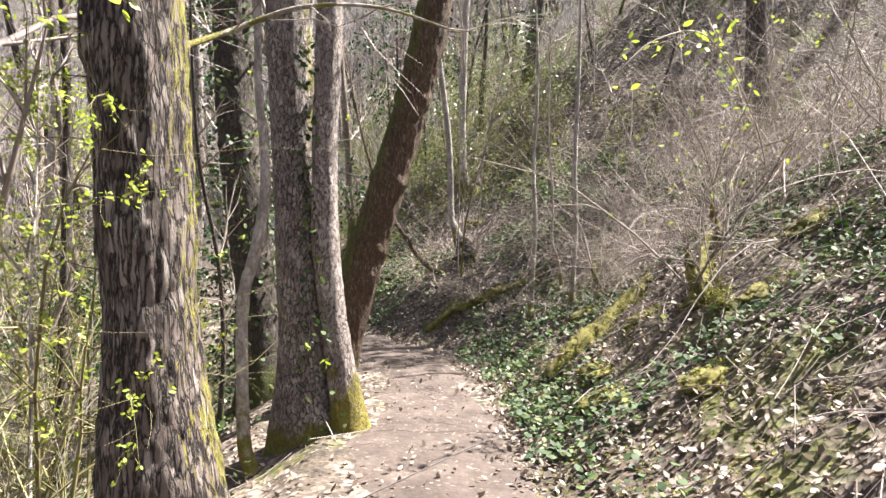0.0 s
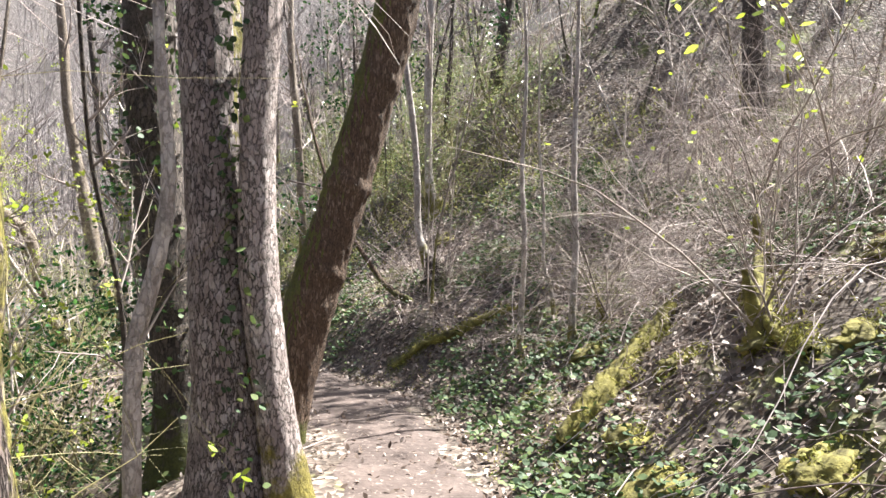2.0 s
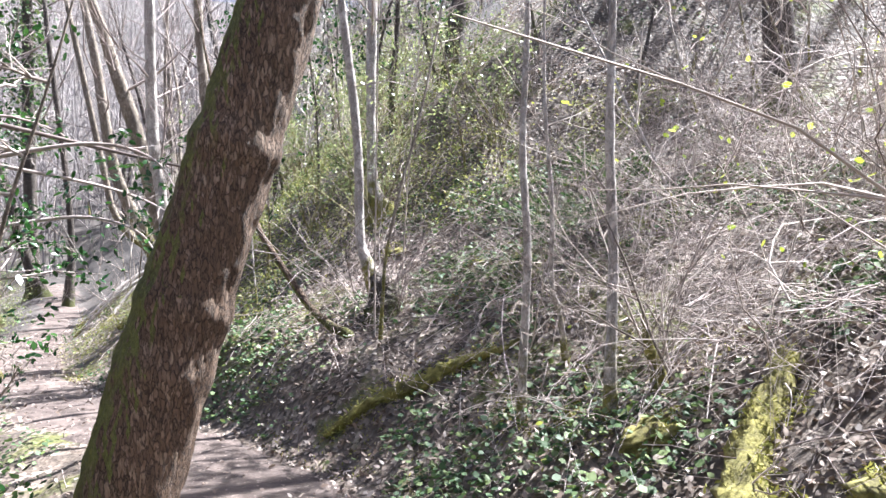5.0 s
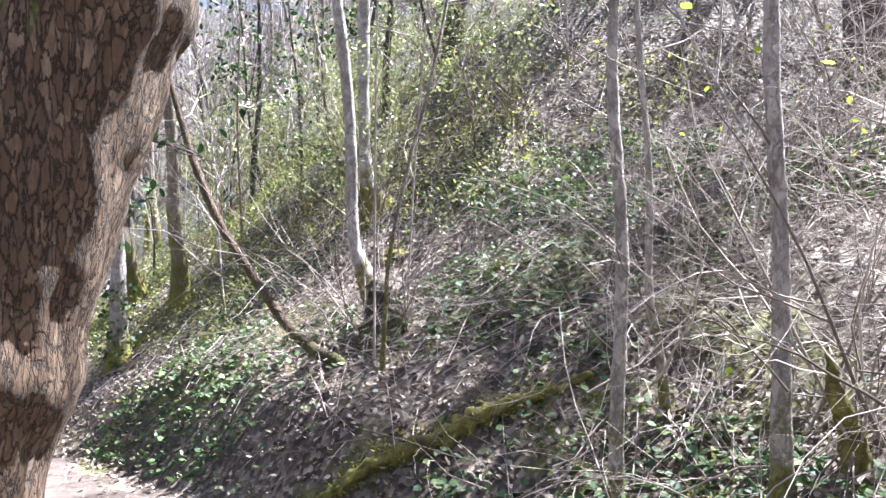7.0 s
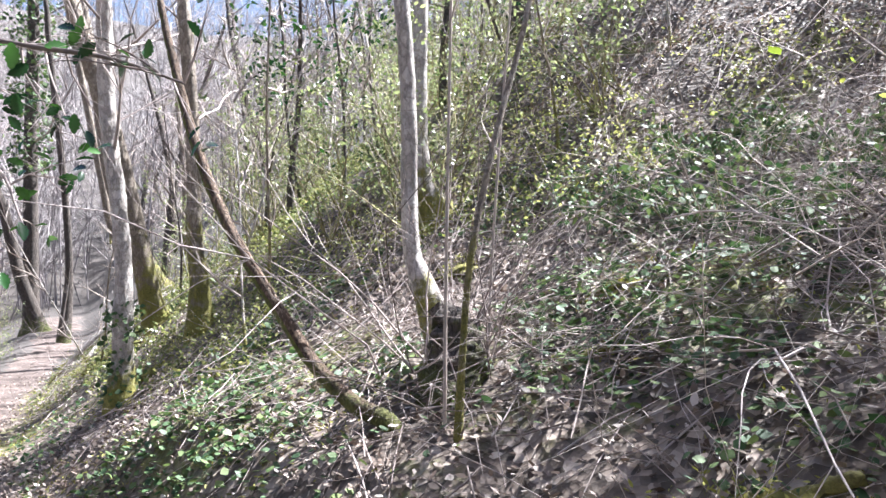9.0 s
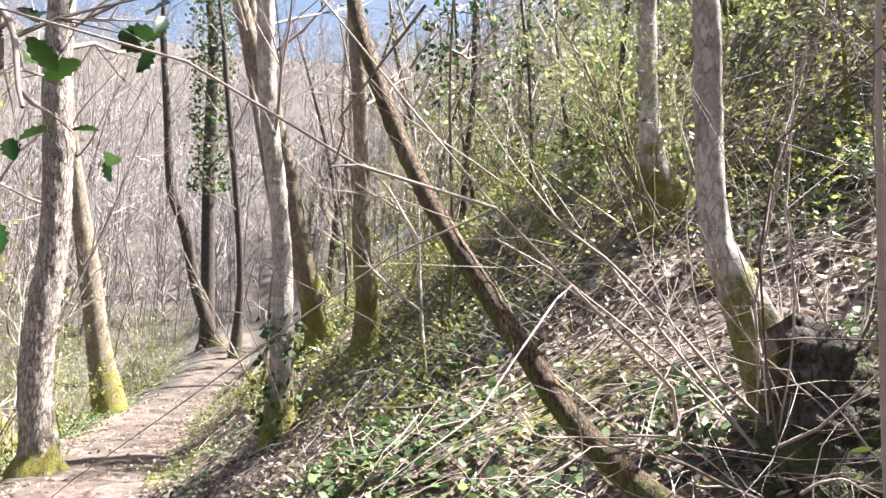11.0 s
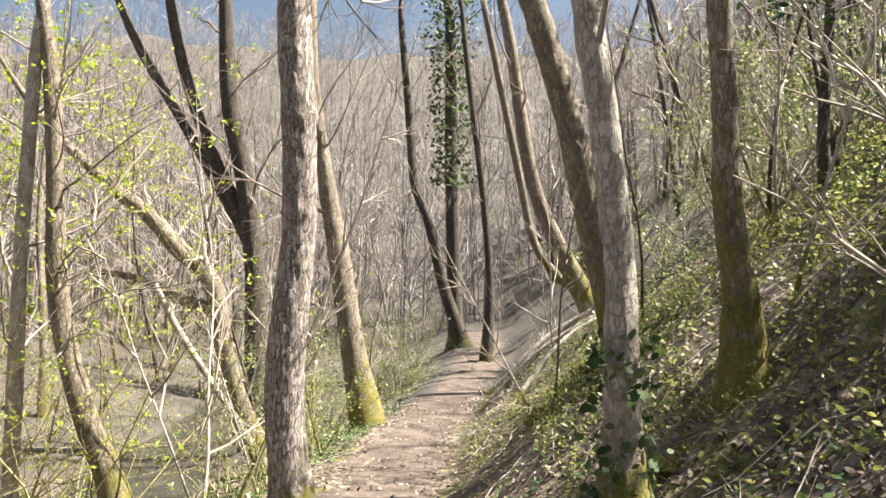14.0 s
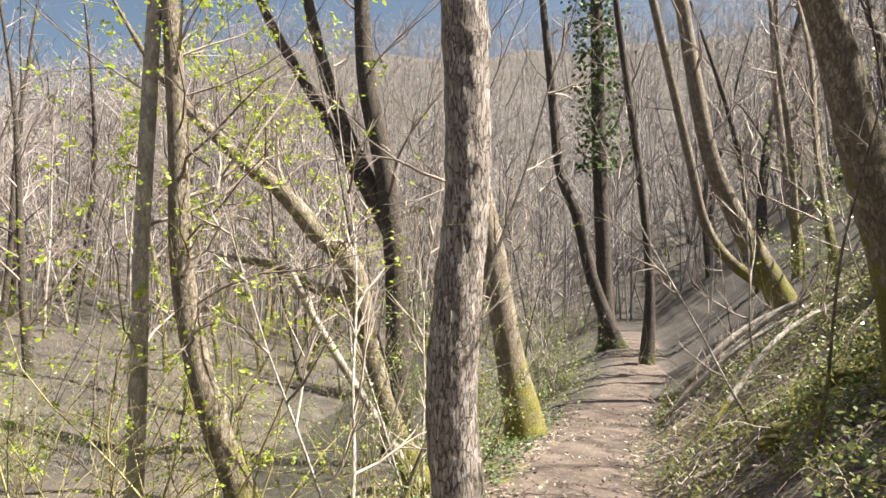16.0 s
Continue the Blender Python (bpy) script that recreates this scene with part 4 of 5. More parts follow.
while placed < 312:
    if placed < 150:
        y, d = rng.uniform(15, 58), -rng.uniform(8.2, 34)
    elif placed < 228:
        y, d = rng.uniform(25, 62), rng.uniform(2.2, 26)
    elif placed < 233:
        y, d = rng.uniform(15, 26), rng.uniform(6, 20)
    elif placed < 287:
        y, d = rng.uniform(-6, 11), -rng.uniform(3.4, 22)
    else:
        y, d = rng.uniform(-25, -3), -rng.uniform(2.2, 18)
    x = float(np.interp(y, ys, xs_c) + d / np.interp(y, ys, cs_c))
    if min((x - a) ** 2 + (y - b_) ** 2 for a, b_ in taken) < 1.1:
        continue
    taken.append((x, y))
    k = int(rng.integers(len(WOODS)))
    m = pose(x, y, gz(x, y), rng.normal(0, 3), rng.normal(0, 3) - (5 if d > 0 else 0), rng.uniform(0, 360))
    if k not in used:
        used[k] = WOODS[k]
        WOODS[k].matrix_basis = m @ Matrix.Scale(rng.uniform(0.85, 1.15), 4)
    else:
        c = copy_thing(WOODS[k], m)
        c.scale = (rng.uniform(0.8, 1.2),) * 3
    placed += 1


def sticks(p, e, r0, r1):
    """Three-sided tapered twigs from the places p to the places e."""
    n = len(p)
    t = (e - p) / (np.linalg.norm(e - p, axis=1)[:, None] + 1e-9)
    ref = np.where(np.abs(t[:, 2:3]) < 0.9, np.array([[0, 0, 1.0]]), np.array([[1.0, 0, 0]]))
    u = np.cross(t, ref)
    u /= np.linalg.norm(u, axis=1)[:, None] + 1e-9
    w = np.cross(t, u)
    r0, r1 = np.broadcast_to(r0, n)[:, None], np.broadcast_to(r1, n)[:, None]
    rows = []
    for c, r in ((p, r0), (e, r1)):
        rows += [c + r * (math.cos(a) * u + math.sin(a) * w) for a in (0, 2.094, 4.189)]
    i = np.arange(n)[:, None] * 6
    return np.stack(rows, 1).reshape(-1, 3), np.vstack([i + [0, 1, 4, 3], i + [1, 2, 5, 4], i + [2, 0, 3, 5]])


def far_woods():
    """Distant trees that nobody could count, as one mesh."""
    rng = np.random.default_rng(5)
    n, limbs, twigs = 4000, 10, 4
    r = 24 + 126 * rng.uniform(0, 1, n) ** 1.15
    a = np.radians(rng.uniform(-38, 115, n))
    x, y = -6 - r * np.sin(a), 16 + r * np.cos(a)
    d = offset(x, y)
    keep = ((np.abs(d + 3) > 6) | (y > 40)) & ((d < 0) | (r > 30))
    x, y, r = x[keep], y[keep], r[keep]
    n = len(x)
    h = rng.uniform(6, 12, n)
    foot = np.stack([x, y, ground_z(x, y) - 0.3], 1)
    lean = np.stack([rng.normal(0, 0.09, n), rng.normal(0, 0.09, n), np.ones(n)], 1)
    bend = rng.normal(0, 0.35, (n, 3)) * (1, 1, 0)
    mid, top = foot + lean * h[:, None] * 0.5 + bend, foot + lean * h[:, None]
    thick = 0.022 + 0.06 * rng.uniform(0, 1, n) ** 2
    b = Bundle()
    b.add(*sticks(foot, mid, thick, thick * 0.7))
    b.add(*sticks(mid, top, thick * 0.7, 0.012))
    k = np.repeat(np.arange(n), limbs)
    f = rng.uniform(0.2, 0.97, len(k))[:, None]
    p = np.where(f < 0.5, foot[k] + (mid - foot)[k] * f * 2, mid[k] + (top - mid)[k] * (f * 2 - 1))
    az, L = rng.uniform(0, 6.28, len(k)), rng.uniform(0.9, 2.9, len(k)) * (1.2 - f[:, 0] * 0.6)
    way = np.stack([np.cos(az), np.sin(az), rng.uniform(0.3, 1.5, len(k))], 1)
    e = p + way * L[:, None] * 0.75
    b.add(*sticks(p, e, 0.026, 0.010))
    k = np.repeat(np.arange(len(p)), twigs)
    q = p[k] + (e - p)[k] * rng.uniform(0.25, 1.0, len(k))[:, None]
    t = q + (way[k] * 0.5 + rng.normal(0, 0.55, (len(k), 3)) + (0, 0, 0.2)) * rng.uniform(0.4, 1.2, len(k))[:, None]
    b.add(*sticks(q, t, 0.012, 0.006))
    return b.mesh("far_woods")


tagged(part("far_woods", far_woods(), TWIG_FAR), "distant bare woods on the slopes", "woods", kind="stuff")

# ---- brambles and shrubs ----


def bramble_template(seed, stems=26, reach=1.5, leaves=24, mat=TWIG_PALE, up=(0.8, 1.8), group="brambles on the bank", name="bramble", label="tangle of pale dry arching stems with few leaves", leaf=LEAF_FRESH, leaf_size=(0.03, 0.06), r=(0.002, 0.008)):
    rng = np.random.default_rng(seed)
    ob = thing(name, (0, 0, 0), label, "shrub", group)
    b, spots = Bundle(), []
    for k in range(stems):
        az = rng.uniform(0, 6.28)
        out = []
        p0 = np.array([rng.normal(0, 0.5), rng.normal(0, 0.5), -0.15])
        grow(rng, p0, (math.cos(az) * 0.7, math.sin(az) * 0.7, rng.uniform(*up)), reach * rng.uniform(0.35, 1.35), r[0] + (r[1] - r[0]) * rng.uniform(0, 1) ** 2.5, 1, out, rng.uniform(-0.2, 0.0), 0.2, 3, 7, (0.5, 1.3))
        for o in out:
            b.add(*tube(o, 3))
            spots.append(o[-1, :3])
            spots.append(o[len(o) // 2, :3])
    tagged(part("stem_tangle", b.mesh("stem_tangle"), mat, ob), kind="stuff")
    if leaves:
        spots = np.array(spots)
        p = spots[rng.integers(0, len(spots), leaves)] + rng.normal(0, 0.03, (leaves, 3))
        v, t = leaf_cloud(rng, p, rng.uniform(*leaf_size, leaves), 0.7, 0.9)
        tagged(part("foliage", mesh_of("foliage", v, t), leaf, ob, "few green leaves"), kind="stuff")
    return ob


def shrub_template(seed, leaves, size, leaf, height=1.6, radius=0.8, name="evergreen_shrub", label="evergreen shrub of small green leaves", stems=9):
    rng = np.random.default_rng(seed)
    ob = thing(name, (0, 0, 0), label, "shrub", name + "s of the wood")
    b, spots = Bundle(), []
    for k in range(stems):
        az, out = rng.uniform(0, 6.28), []
        grow(rng, (rng.normal(0, 0.12), rng.normal(0, 0.12), -0.05), (math.cos(az) * radius / height, math.sin(az) * radius / height, 1.0), height * rng.uniform(0.6, 1.1), 0.011, 2, out, 0.0, 0.16, 3, 5)
        for o in out:
            b.add(*tube(o, 3))
            spots += [o[i, :3] for i in range(len(o) // 3, len(o))]
    tagged(part("stem_tangle", b.mesh("stem_tangle"), TWIG_GREEN, ob), kind="stuff")
    spots = np.array(spots)
    p = spots[rng.integers(0, len(spots), leaves)] + rng.normal(0, 0.04, (leaves, 3))
    v, t = leaf_cloud(rng, p, rng.uniform(*size, leaves), 0.55, 1.1)
    tagged(part("foliage", mesh_of("foliage", v, t), leaf, ob), kind="stuff")
    return ob


def scatter(templates, spots, seed, scale=(0.8, 1.25), sink=0.0):
    rng = np.random.default_rng(seed)
    first = set()
    for n, (x, y) in enumerate(spots):
        k = n % len(templates)
        m = pose(x, y, gz(x, y) - sink, rng.normal(0, 11), rng.normal(0, 11), rng.uniform(0, 360))
        s = rng.uniform(*scale)
        if k not in first:
            first.add(k)
            templates[k].matrix_basis = m
            templates[k].scale = (s, s, s)
        else:
            c = copy_thing(templates[k], m)
            c.scale = (s, s, s)


def zone(n, y0, y1, d0, d1, seed, power=1.0):
    rng = np.random.default_rng(seed)
    out = []
    for k in range(n):
        y = rng.uniform(y0, y1)
        d = d0 + (d1 - d0) * rng.uniform(0, 1) ** power
        out.append((float(np.interp(y, ys, xs_c) + d / np.interp(y, ys, cs_c)), y))
    return out


BRAMBLES = [bramble_template(200 + k, 24, (1.3, 1.8, 2.2, 1.6)[k], 14, (TWIG_PALE, TWIG_GREY, TWIG_GREY, TWIG_PALE)[k], up=((0.8, 1.8), (1.2, 3.0), (1.0, 2.5), (0.5, 1.5))[k]) for k in range(4)]
scatter(BRAMBLES, zone(34, 4.8, 10.0, 3.2, 7.0, 1) + zone(16, 6.0, 10.8, 2.8, 4.8, 9) + zone(24, 9, 24, 4.2, 14, 2) + zone(8, 2.5, 5, 3.2, 5, 3), 4)
LOW = [bramble_template(230 + k, 30, (1.4, 1.6, 1.2)[k], 0, (TWIG_PALE, TWIG_GREY, TWIG_GREY)[k], (0.05, 0.55), name="dead_canes", label="low heap of pale dead bramble canes", group="dead canes on the bank", r=(0.002, 0.007)) for k in range(3)]
scatter(LOW, zone(16, 8.3, 10.2, 1.9, 3.6, 61) + zone(14, 5.6, 8.2, 2.3, 3.6, 62) + zone(12, 10.2, 12.6, 1.6, 3.8, 63) + zone(10, 8.5, 12, 3.6, 6, 64) + zone(5, 19, 24, 1.2, 3.0, 65), 66, (0.6, 1.1))
THICKETS = [bramble_template(210 + k, 26, 2.4, 20, TWIG_FAR, (0.8, 2.2), "thickets across the stream", "thicket", "thicket of bare grey-brown stems", LEAF_FRESH, (0.03, 0.05), (0.004, 0.011)) for k in range(2)]
scatter(THICKETS, zone(20, 18, 42, -19, -9.0, 5) + zone(8, 2, 10, -9, -3.2, 6) + zone(6, 24, 32, -3.6, -2.2, 7), 8, (0.7, 1.3))
SHRUBS = [shrub_template(220 + k, 800, (0.03, 0.065), LEAF_BUSH, 1.7 + 0.3 * k, 0.8) for k in range(3)]
scatter(SHRUBS, zone(13, 15, 22, 3.8, 9.0, 11) + zone(14, 20, 26, 3.0, 9.5, 16) + zone(5, 13.5, 16, 3.4, 5.5, 12) + zone(12, 17, 28, -2.6, -1.4, 13) + zone(10, 8, 20, -9.5, -7.4, 14), 15, (0.7, 1.2))


def holly_leaf(size):
    """A spiny-edged holly leaf, folded at its midrib, along +x."""
    n = 5
    s = np.linspace(0, 1, 2 * n + 1)
    half = 0.30 * np.sin(np.pi * s) ** 0.7 * (0.72 + 0.28 * (np.arange(2 * n + 1) % 2))
    mid = np.stack([s, np.zeros_like(s), -0.12 * s ** 2], 1)
    up = np.stack([s, half, 0.10 * half / 0.3 - 0.12 * s ** 2], 1)
    dn = np.stack([s, -half, 0.10 * half / 0.3 - 0.12 * s ** 2], 1)
    v = np.vstack([mid, up, dn]) * size
    m = 2 * n + 1
    i = np.arange(m - 1)
    q = np.vstack([np.stack([i, i + 1, m + i + 1, m + i], 1), np.stack([i + 1, i, 2 * m + i, 2 * m + i + 1], 1)])
    return v, q


def holly_tree(seed, x, y, height, reach, n, sizes, boughs=(), keep=None, label="holly tree with dark glossy spiny leaves"):
    rng = np.random.default_rng(seed)
    base = np.array([x, y, gz(x, y)])
    ob = thing("holly_tree", base, label, "tree")
    ln = curve_through([(x, y, base[2] - 0.2, 0.07), (x, y, base[2] + 0.7, 0.055), (x + 0.1, y + 0.05, base[2] + height * 0.4, 0.045), (x + 0.12, y, base[2] + height * 0.7, 0.03), (x + 0.1, y - 0.1, base[2] + height, 0.012)], 0.08)
    b = Bundle()
    b.add(*tube(ln, 12))
    part("trunk", b.mesh("trunk", base), BARK_DARK, ob)
    out, c, lv = [], Bundle(), Bundle()
    for k in range(34):
        i = int(len(ln) * rng.uniform(0.25, 0.98))
        az = rng.uniform(0, 6.28)
        grow(rng, ln[i, :3], (math.cos(az), math.sin(az), rng.uniform(-0.1, 0.4)), reach * rng.uniform(0.5, 1.0), 0.012, 2, out, -0.02, 0.15, 4, 5)
    spray = []
    for pts in boughs:
        bl = curve_through(pts, 0.05)
        c.add(*tube(bl, 8))
        for k in range(12):
            i = int(rng.integers(len(bl) // 2, len(bl)))
            grow(rng, bl[i, :3], rng.normal(0, 1, 3) + (0, 0, -0.3), rng.uniform(0.15, 0.4), 0.005, 1, spray, -0.05, 0.15, 3, 4)
    for o in out + spray:
        c.add(*tube(o, 4 if o[0, 3] > 0.006 else 3))
    spots = np.vstack([o[1:, :3] for o in out])
    picks = spots[rng.integers(0, len(spots), n)]
    if spray:
        more = np.vstack([o[1:, :3] for o in spray])
        picks = np.vstack([picks, more[rng.integers(0, len(more), 70 * len(boughs))]])
    v0, q0 = holly_leaf(1.0)
    for k, p in enumerate(picks):
        p = p + rng.normal(0, 0.03, 3)
        if keep and k < n and not keep(p):
            continue
        rot = Euler((rng.normal(0, 0.7), rng.normal(0.2, 0.6), rng.uniform(0, 6.28))).to_matrix()
        lv.add(v0 * rng.uniform(*sizes) @ np.array(rot).T + p, q0)
    tagged(part("branch_tangle", c.mesh("branch_tangle", base), TWIG_GREY, ob), kind="stuff")
    tagged(part("foliage", lv.mesh("foliage", base), LEAF_HOLLY, ob), kind="stuff")


holly_tree(61, -2.75, 9.5, 5.2, 0.95, 2200, (0.045, 0.075), [[(-2.7, 9.5, 2.2, 0.02), (-1.95, 9.6, 2.35, 0.014), (-1.5, 9.6, 2.25, 0.009), (-1.25, 9.4, 1.95, 0.004)], [(-2.7, 9.5, 1.7, 0.016), (-2.0, 9.55, 1.8, 0.012), (-1.6, 9.55, 1.7, 0.008), (-1.4, 9.4, 1.5, 0.004)], [(-2.66, 9.5, 2.5, 0.02), (-1.9, 9.9, 2.35, 0.014), (-1.3, 9.75, 2.2, 0.010), (-0.9, 9.5, 2.08, 0.007), (-0.62, 9.3, 1.95, 0.003)], [(-2.66, 9.5, 2.2, 0.016), (-1.9, 9.95, 2.05, 0.011), (-1.45, 9.95, 1.85, 0.007), (-1.25, 9.8, 1.6, 0.003)]],
           lambda p: p[0] < -1.2 - 0.95 * max(0.0, p[1] - 9.7) or p[2] > 2.3, "holly tree with glossy spiny leaves hanging beside the path")
holly_tree(62, 0.9, 16.6, 4.6, 1.5, 900, (0.07, 0.12))
holly_tree(63, -1.3, 18.6, 4.8, 1.5, 900, (0.07, 0.12))

SAPLINGS = [wood_template(300 + k, (3.5, 4.5, 5.5, 4)[k], (0.012, 0.018, 0.024, 0.015)[k], 1, 9, 0.12, (BARK_PALE, BARK_MOSSY, BARK_DARK, BARK_PALE)[k], TWIG_PALE, 0.9, 0.2) for k in range(4)]
for s in SAPLINGS:
    s.name = "sapling"
    tagged(s, "slender bare sapling on the bank", "sapling", "saplings on the bank")
scatter(SAPLINGS, zone(46, 7, 20, 3.2, 12, 51) + zone(30, 12, 26, 1.6, 9, 52) + zone(16, 16, 27, -2.4, -1.2, 53) + zone(14, 2, 9, -3.6, -1.6, 54) + zone(16, 8, 15, 6, 15, 55), 56, (0.7, 1.3))


def sprig_template(seed, height=2.6, leaves=420, spread=0.9, lift=0.02):
    """A shrub just coming into leaf, the young leaves in small rosettes."""
    rng = np.random.default_rng(seed)
    ob = thing("budding_shrub", (0, 0, 0), "slender shrub with fresh yellow-green spring leaves", "shrub", "budding shrubs below the path")
    b, spots = Bundle(), []
    for k in range(4):
        az, out = rng.uniform(0, 6.28), []
        grow(rng, (rng.normal(0, 0.1), rng.normal(0, 0.1), -0.1), (math.cos(az) * spread * 0.4, math.sin(az) * spread * 0.4, 1), height * rng.uniform(0.7, 1.15), 0.016, 2, out, lift, 0.13, 8, 8, (1.2, 2.6))
        for o in out:
            b.add(*tube(o, 4 if o[0, 3] > 0.008 else 3))
            if o[0, 3] < 0.012:
                spots += [o[i, :3] for i in range(2, len(o))]
    spots = np.array(spots)
    spots = spots[spots[:, 2] > 0.3 * height]
    part_ob = part("stem_tangle", b.mesh("stem_tangle"), TWIG_GREEN, ob)
    tagged(part_ob, kind="stuff")
    c = spots[rng.integers(0, len(spots), leaves // 5)]
    p = np.repeat(c, 5, axis=0) + rng.normal(0, 0.012, (len(c) * 5, 3))
    v, t = leaf_cloud(rng, p, rng.uniform(0.025, 0.05, len(p)), 0.6, 1.0)
    tagged(part("foliage", mesh_of("foliage", v, t), LEAF_FRESH, ob), kind="stuff")
    return ob


DARK = [shrub_template(240 + k, 520, (0.05, 0.09), LEAF_IVY, 0.6, 0.9, "evergreen_bramble", "low evergreen bramble with dark green leaves", 8) for k in range(2)]
scatter(DARK, [(2.55, 12.7), (2.25, 11.75), (2.8, 12.3), (2.0, 12.2), (3.2, 11.9), (2.6, 11.2), (0.3, 15.9)], 67, (0.7, 1.1))
HOLLIES = [shrub_template(250 + k, 1500, (0.04, 0.075), LEAF_HOLLY, 2.4, 0.9, "holly_shrub", "dense dark holly shrub below the path", 10) for k in range(2)]
scatter(HOLLIES, [(-3.1, 8.6), (-4.0, 8.9), (-4.9, 8.4), (-3.3, 7.2)], 68, (0.8, 1.2))
SPRIGS = [sprig_template(400 + k, (2.4, 3.2, 4.2)[k], (380, 520, 760)[k]) for k in range(3)]
scatter(SPRIGS, [(-2.9, 4.6), (-3.3, 5.6), (-8.3, 15.6), (-2.3, 3.9), (-9.0, 15.1), (-8.9, 16.6), (-3.9, 4.9), (-9.9, 17.6), (-10.5, 15.8), (-4.6, 6.8), (-8.0, 14.6)], 57, (0.85, 1.1))

# ---- ground cover ----


def cover_spots(n, y0, y1, d0, d1, seed, patch=0.0, scale=0.9):
    rng = np.random.default_rng(seed)
    y = rng.uniform(y0, y1, n * 3)
    d = rng.uniform(d0, d1, n * 3)
    x = np.interp(y, ys, xs_c) + d / np.interp(y, ys, cs_c)
    keep = rough2(x + seed, y, scale) + rng.normal(0, 0.25, len(x)) > patch
    x, y = x[keep][:n], y[keep][:n]
    return np.stack([x, y, ground_z(x, y)], 1)


rng = np.random.default_rng(31)
p = np.vstack([cover_spots(52000, 1, 15, 0.5, 7, 1, -0.9), cover_spots(26000, 9, 26, 0.5, 11, 2, -1.0), cover_spots(7000, 1, 24, -3.5, -0.5, 3, -0.5), cover_spots(2600, 2, 24, -0.6, 0.6, 4, -0.9)])
p[:, 2] += rng.uniform(0.003, 0.03, len(p))
v, t = leaf_cloud(rng, p, rng.uniform(0.028, 0.062, len(p)), 0.6, 0.55, 0.4)
tagged(part("leaf_litter", mesh_of("leaf_litter", v, t), LEAF_DRY), "brown and bleached dry leaves lying on the ground", "leaves", kind="stuff")
p = np.vstack([cover_spots(15000, 1.5, 14, 0.6, 4.5, 8, 0.15, 1.3), cover_spots(8000, 10, 24, 0.7, 9, 9, 0.35, 1.1), cover_spots(7000, 3, 26, -3.4, -0.7, 10, 0.0, 0.7)])
p[:, 2] += rng.uniform(0.02, 0.09, len(p))
v, t = leaf_cloud(rng, p, rng.uniform(0.03, 0.065, len(p)), 0.85, 0.5, 0.2)
tagged(part("ivy_carpet", mesh_of("ivy_carpet", v, t), LEAF_IVY), "low carpet of dark green ivy leaves on the bank", "ivy", kind="stuff")


def mound(rng, x, y, rx, ry, rz):
    """A moss cushion grown over a stone or stub."""
    bm = bmesh.new()
    bmesh.ops.create_icosphere(bm, subdivisions=4, radius=1.0)
    off = Vector((x * 3, y * 3, 0))
    for w in bm.verts:
        n = 0.55 * noise.noise(w.co * 1.3 + off) + 0.34 * noise.noise(w.co * 3.1 + off) + 0.16 * noise.noise(w.co * 8 + off) + 0.08 * noise.noise(w.co * 19 + off)
        w.co = w.co * (1 + n)
        w.co = Vector((w.co.x * rx, w.co.y * ry, w.co.z * rz))
    me = bpy.data.meshes.new("moss_mound")
    bm.to_mesh(me)
    bm.free()
    me.polygons.foreach_set("use_smooth", np.ones(len(me.polygons), bool))
    ob = part("moss_mound", me, MOSSY)
    ob.location = (x, y, gz(x, y) - rz * 0.25)
    ob.rotation_euler = (rng.normal(0, 0.15), -0.3, rng.uniform(-0.5, 0.5))
    return tagged(ob, "cushion of yellow-green moss over a stone on the bank", "moss", "moss cushions on the bank")


rng = np.random.default_rng(71)
tufts = []
for x, y, s in [(1.4, 6.48, 0.26), (2.05, 5.62, 0.2), (1.75, 6.1, 0.24), (1.2, 5.6, 0.18), (1.15, 4.9, 0.2), (1.9, 7.0, 0.2), (2.4, 6.2, 0.25), (1.55, 7.5, 0.18), (0.95, 7.3, 0.14), (2.3, 5.0, 0.2), (1.3, 8.2, 0.15), (1.6, 4.3, 0.22), (2.9, 5.6, 0.25), (1.05, 10.6, 0.13), (1.3, 11.2, 0.16), (0.3, 10.9, 0.1), (-3.1, 17.4, 0.22), (-4.0, 18.5, 0.3), (-3.6, 18.8, 0.25), (-2.4, 15.2, 0.2), (-0.75, 3.6, 0.14), (-4.75, 19.6, 0.2), (-1.3, 13.4, 0.12), (0.6, 12.9, 0.2)]:
    s = s * 0.62
    a, b_ = s * rng.uniform(1.0, 1.9), s * rng.uniform(0.8, 1.4)
    mound(rng, x, y, a, b_, s * 0.42)
    n = int(2200 * s)
    az, rr_ = rng.uniform(0, 6.28, n), np.sqrt(rng.uniform(0, 1.6, n)) * s
    tufts.append(np.stack([x + rr_ * np.cos(az), y + rr_ * np.sin(az), ground_z(x + rr_ * np.cos(az), y + rr_ * np.sin(az)) + np.maximum(0, s * 0.30 * (1 - (rr_ / s / 1.2) ** 2))], 1))
for chain, lift in (([(2.1, 7.2), (1.85, 7.0), (1.57, 6.72), (1.25, 6.28), (0.95, 6.06)], 0.12), ([(-0.22, 9.72), (0.14, 9.57), (0.51, 9.51), (0.75, 9.46), (1.08, 9.34)], 0.09), ([(2.2, 5.98), (2.1, 5.74), (2.07, 5.45), (2.03, 5.1)], 0.11)):
    c = curve_through([(x, y, 0, 0) for x, y in chain], 0.02)
    q = c[rng.integers(0, len(c), 1500), :2] + rng.normal(0, 0.05, (1500, 2))
    tufts.append(np.stack([q[:, 0], q[:, 1], ground_z(q[:, 0], q[:, 1]) + rng.uniform(0, lift, 1500)], 1))
p = np.vstack([cover_spots(28000, 1.5, 22, 0.55, 4.5, 33, 0.2, 1.5)] + tufts)
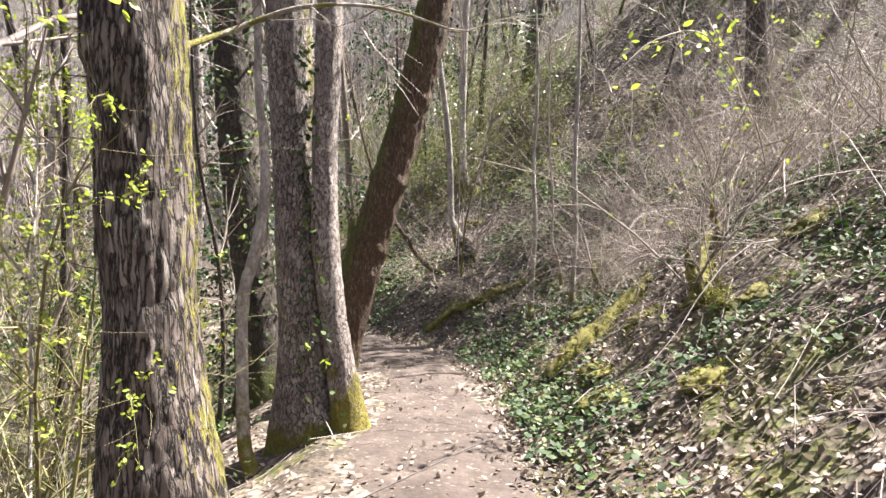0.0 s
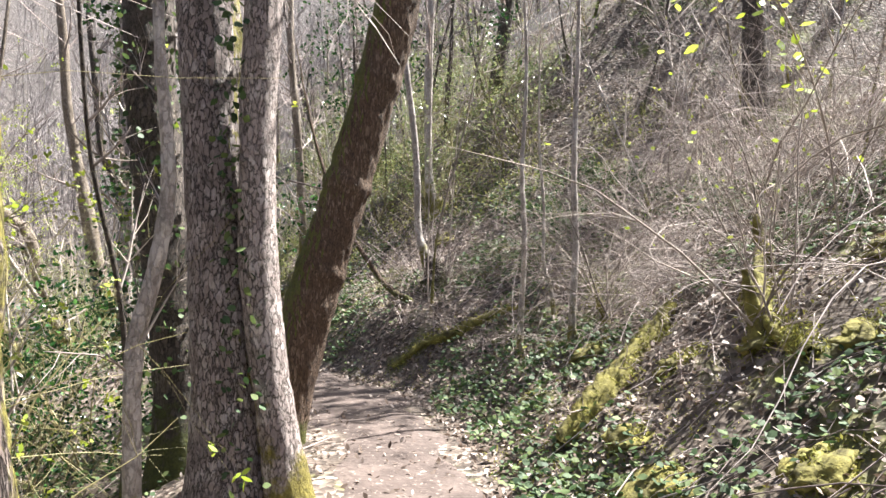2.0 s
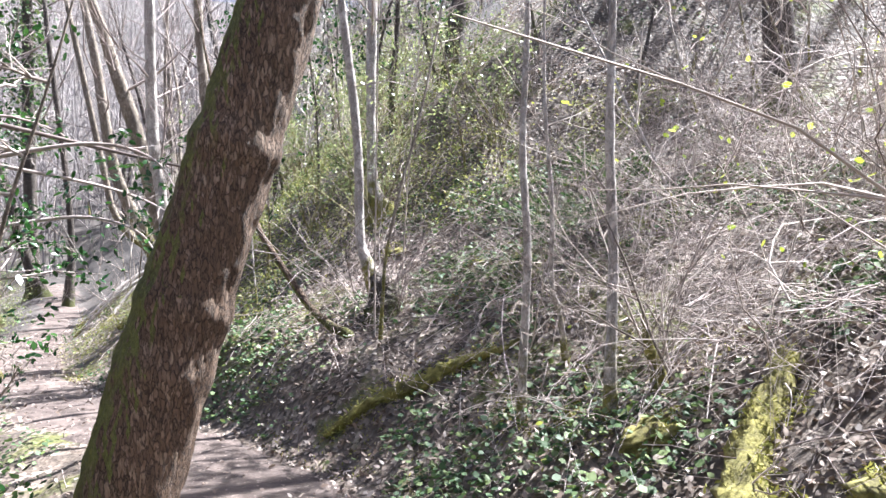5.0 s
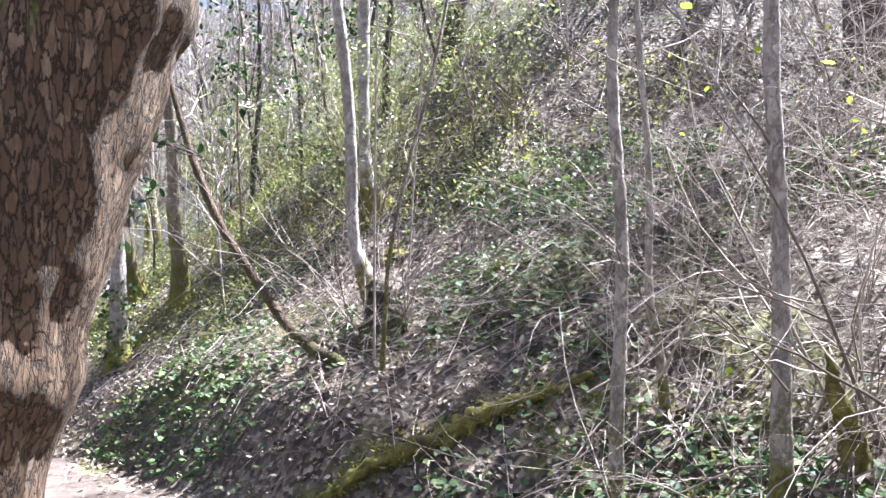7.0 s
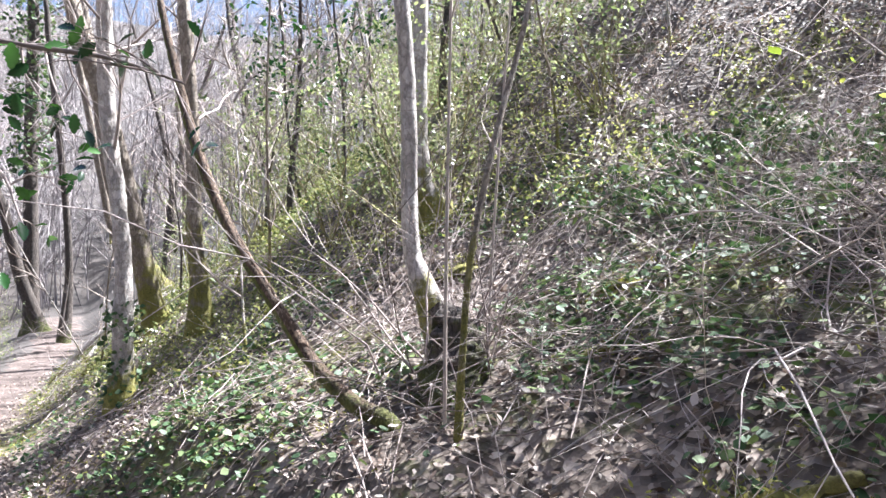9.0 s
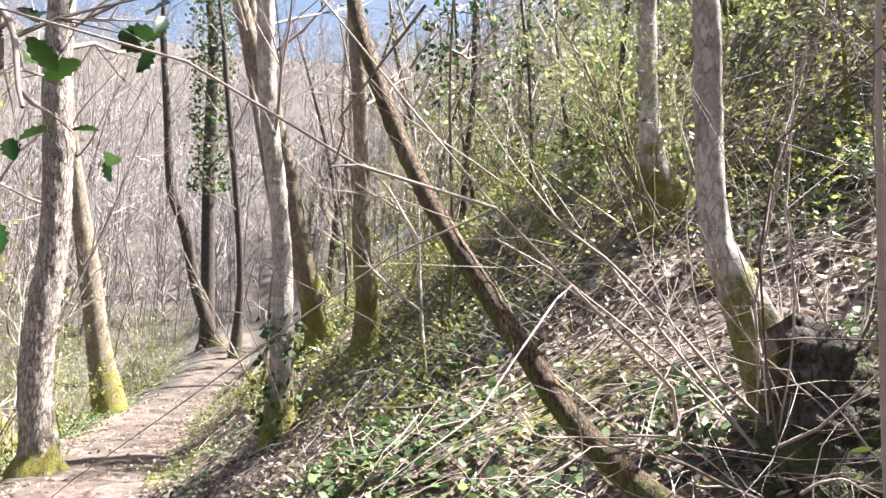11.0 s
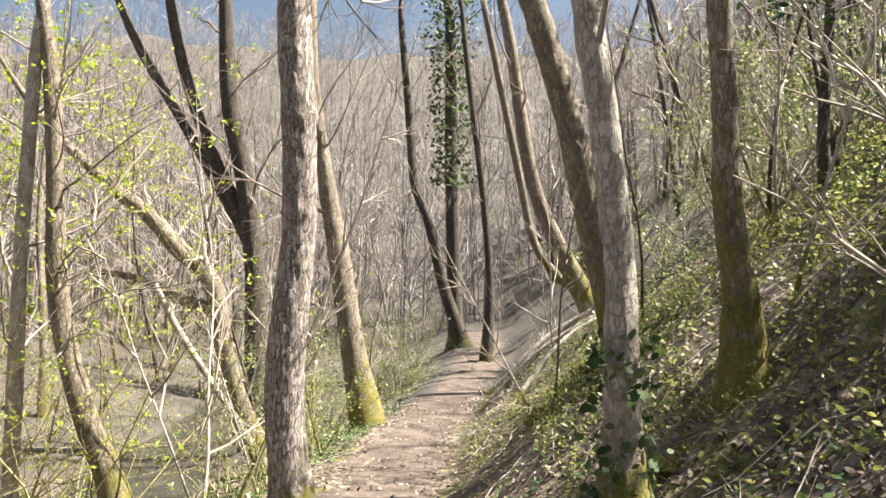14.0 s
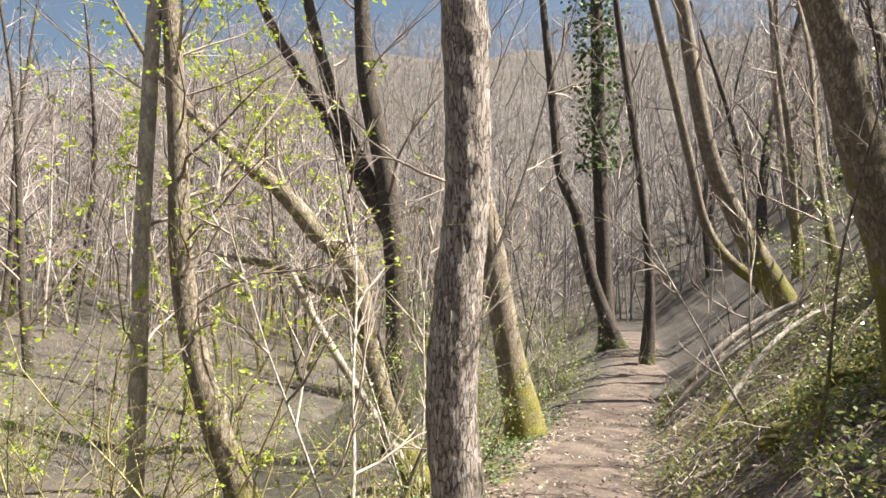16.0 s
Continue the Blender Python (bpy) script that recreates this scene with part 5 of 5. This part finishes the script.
v, t = leaf_cloud(rng, p + (0, 0, 0.01), rng.uniform(0.015, 0.04, len(p)), 0.35, 1.2, 0.2)
LEAF_MOSS = leaf_material("moss_tufts", [(0.0, (0.10, 0.10, 0.02)), (0.5, (0.27, 0.27, 0.05)), (1.0, (0.42, 0.40, 0.10))], 0.8, 0.3)
tagged(part("moss_carpet", mesh_of("moss_carpet", v, t), LEAF_MOSS), "patches of yellow-green moss and low herbs on the bank", "moss", kind="stuff")


p = np.vstack([cover_spots(11000, 12, 40, -17, -6.4, 81, 0.05, 0.6), cover_spots(5000, 12, 30, -3.6, -0.9, 82, -0.2, 0.8), cover_spots(4000, -2, 10, -7, -1.2, 83, -0.2, 0.8), cover_spots(3000, 15, 24, 1.6, 6.5, 84, 0.0, 0.9)])
p[:, 2] += np.abs(rng.normal(0, 0.13, len(p)))
v, t = leaf_cloud(rng, p, rng.uniform(0.03, 0.07, len(p)), 0.5, 1.0, 0.3)
tagged(part("undergrowth", mesh_of("undergrowth", v, t), LEAF_BUSH), "low green undergrowth of herbs and ivy", "undergrowth", kind="stuff")


def low_herbs():
    """Small herbs, moss shoots and young ivy that catch the sun all over the slope."""
    rng = np.random.default_rng(85)
    p = np.vstack([cover_spots(20000, 12.8, 20, 1.5, 6.5, 86, 0.0, 1.2), cover_spots(5000, 17, 26, 0.8, 4.0, 87, 0.1, 1.0)])
    p[:, 2] += np.abs(rng.normal(0, 0.12, len(p)))
    v, t = leaf_cloud(rng, p, rng.uniform(0.02, 0.055, len(p)), 0.55, 1.0, 0.3)
    return mesh_of("low_herbs", v, t)


LEAF_HERB = leaf_material("herb_leaves", [(0.0, (0.08, 0.10, 0.03)), (0.5, (0.24, 0.26, 0.07)), (1.0, (0.46, 0.43, 0.15))], 0.5, 0.5)
tagged(part("low_herbs", low_herbs(), LEAF_HERB), "low yellow-green herbs and young ivy on the slope", "herbs", kind="stuff")


def fallen_twigs():
    rng = np.random.default_rng(41)
    b = Bundle()
    p = np.vstack([cover_spots(1800, 2, 15, 1.2, 6, 21, -2), cover_spots(1400, 10, 24, 1.0, 9, 22, -2), cover_spots(300, 1, 24, -3, -0.5, 23, -2)])
    for q in p:
        a, L = rng.uniform(0, 6.28), rng.uniform(0.15, 0.8)
        s = np.linspace(-0.5, 0.5, 4)
        x, y = q[0] + s * L * math.cos(a), q[1] + s * L * math.sin(a)
        z = ground_z(x, y) + 0.015 + np.abs(rng.normal(0, 0.03, 4)).cumsum() * rng.uniform(0, 1.4)
        b.add(*tube(np.stack([x, y, z, np.full(4, rng.uniform(0.0015, 0.005))], 1), 3))
    return b.mesh("fallen_twigs")


tagged(part("fallen_twigs", fallen_twigs(), TWIG_GREY), "dry fallen twigs strewn over the bank", "twigs", kind="stuff")
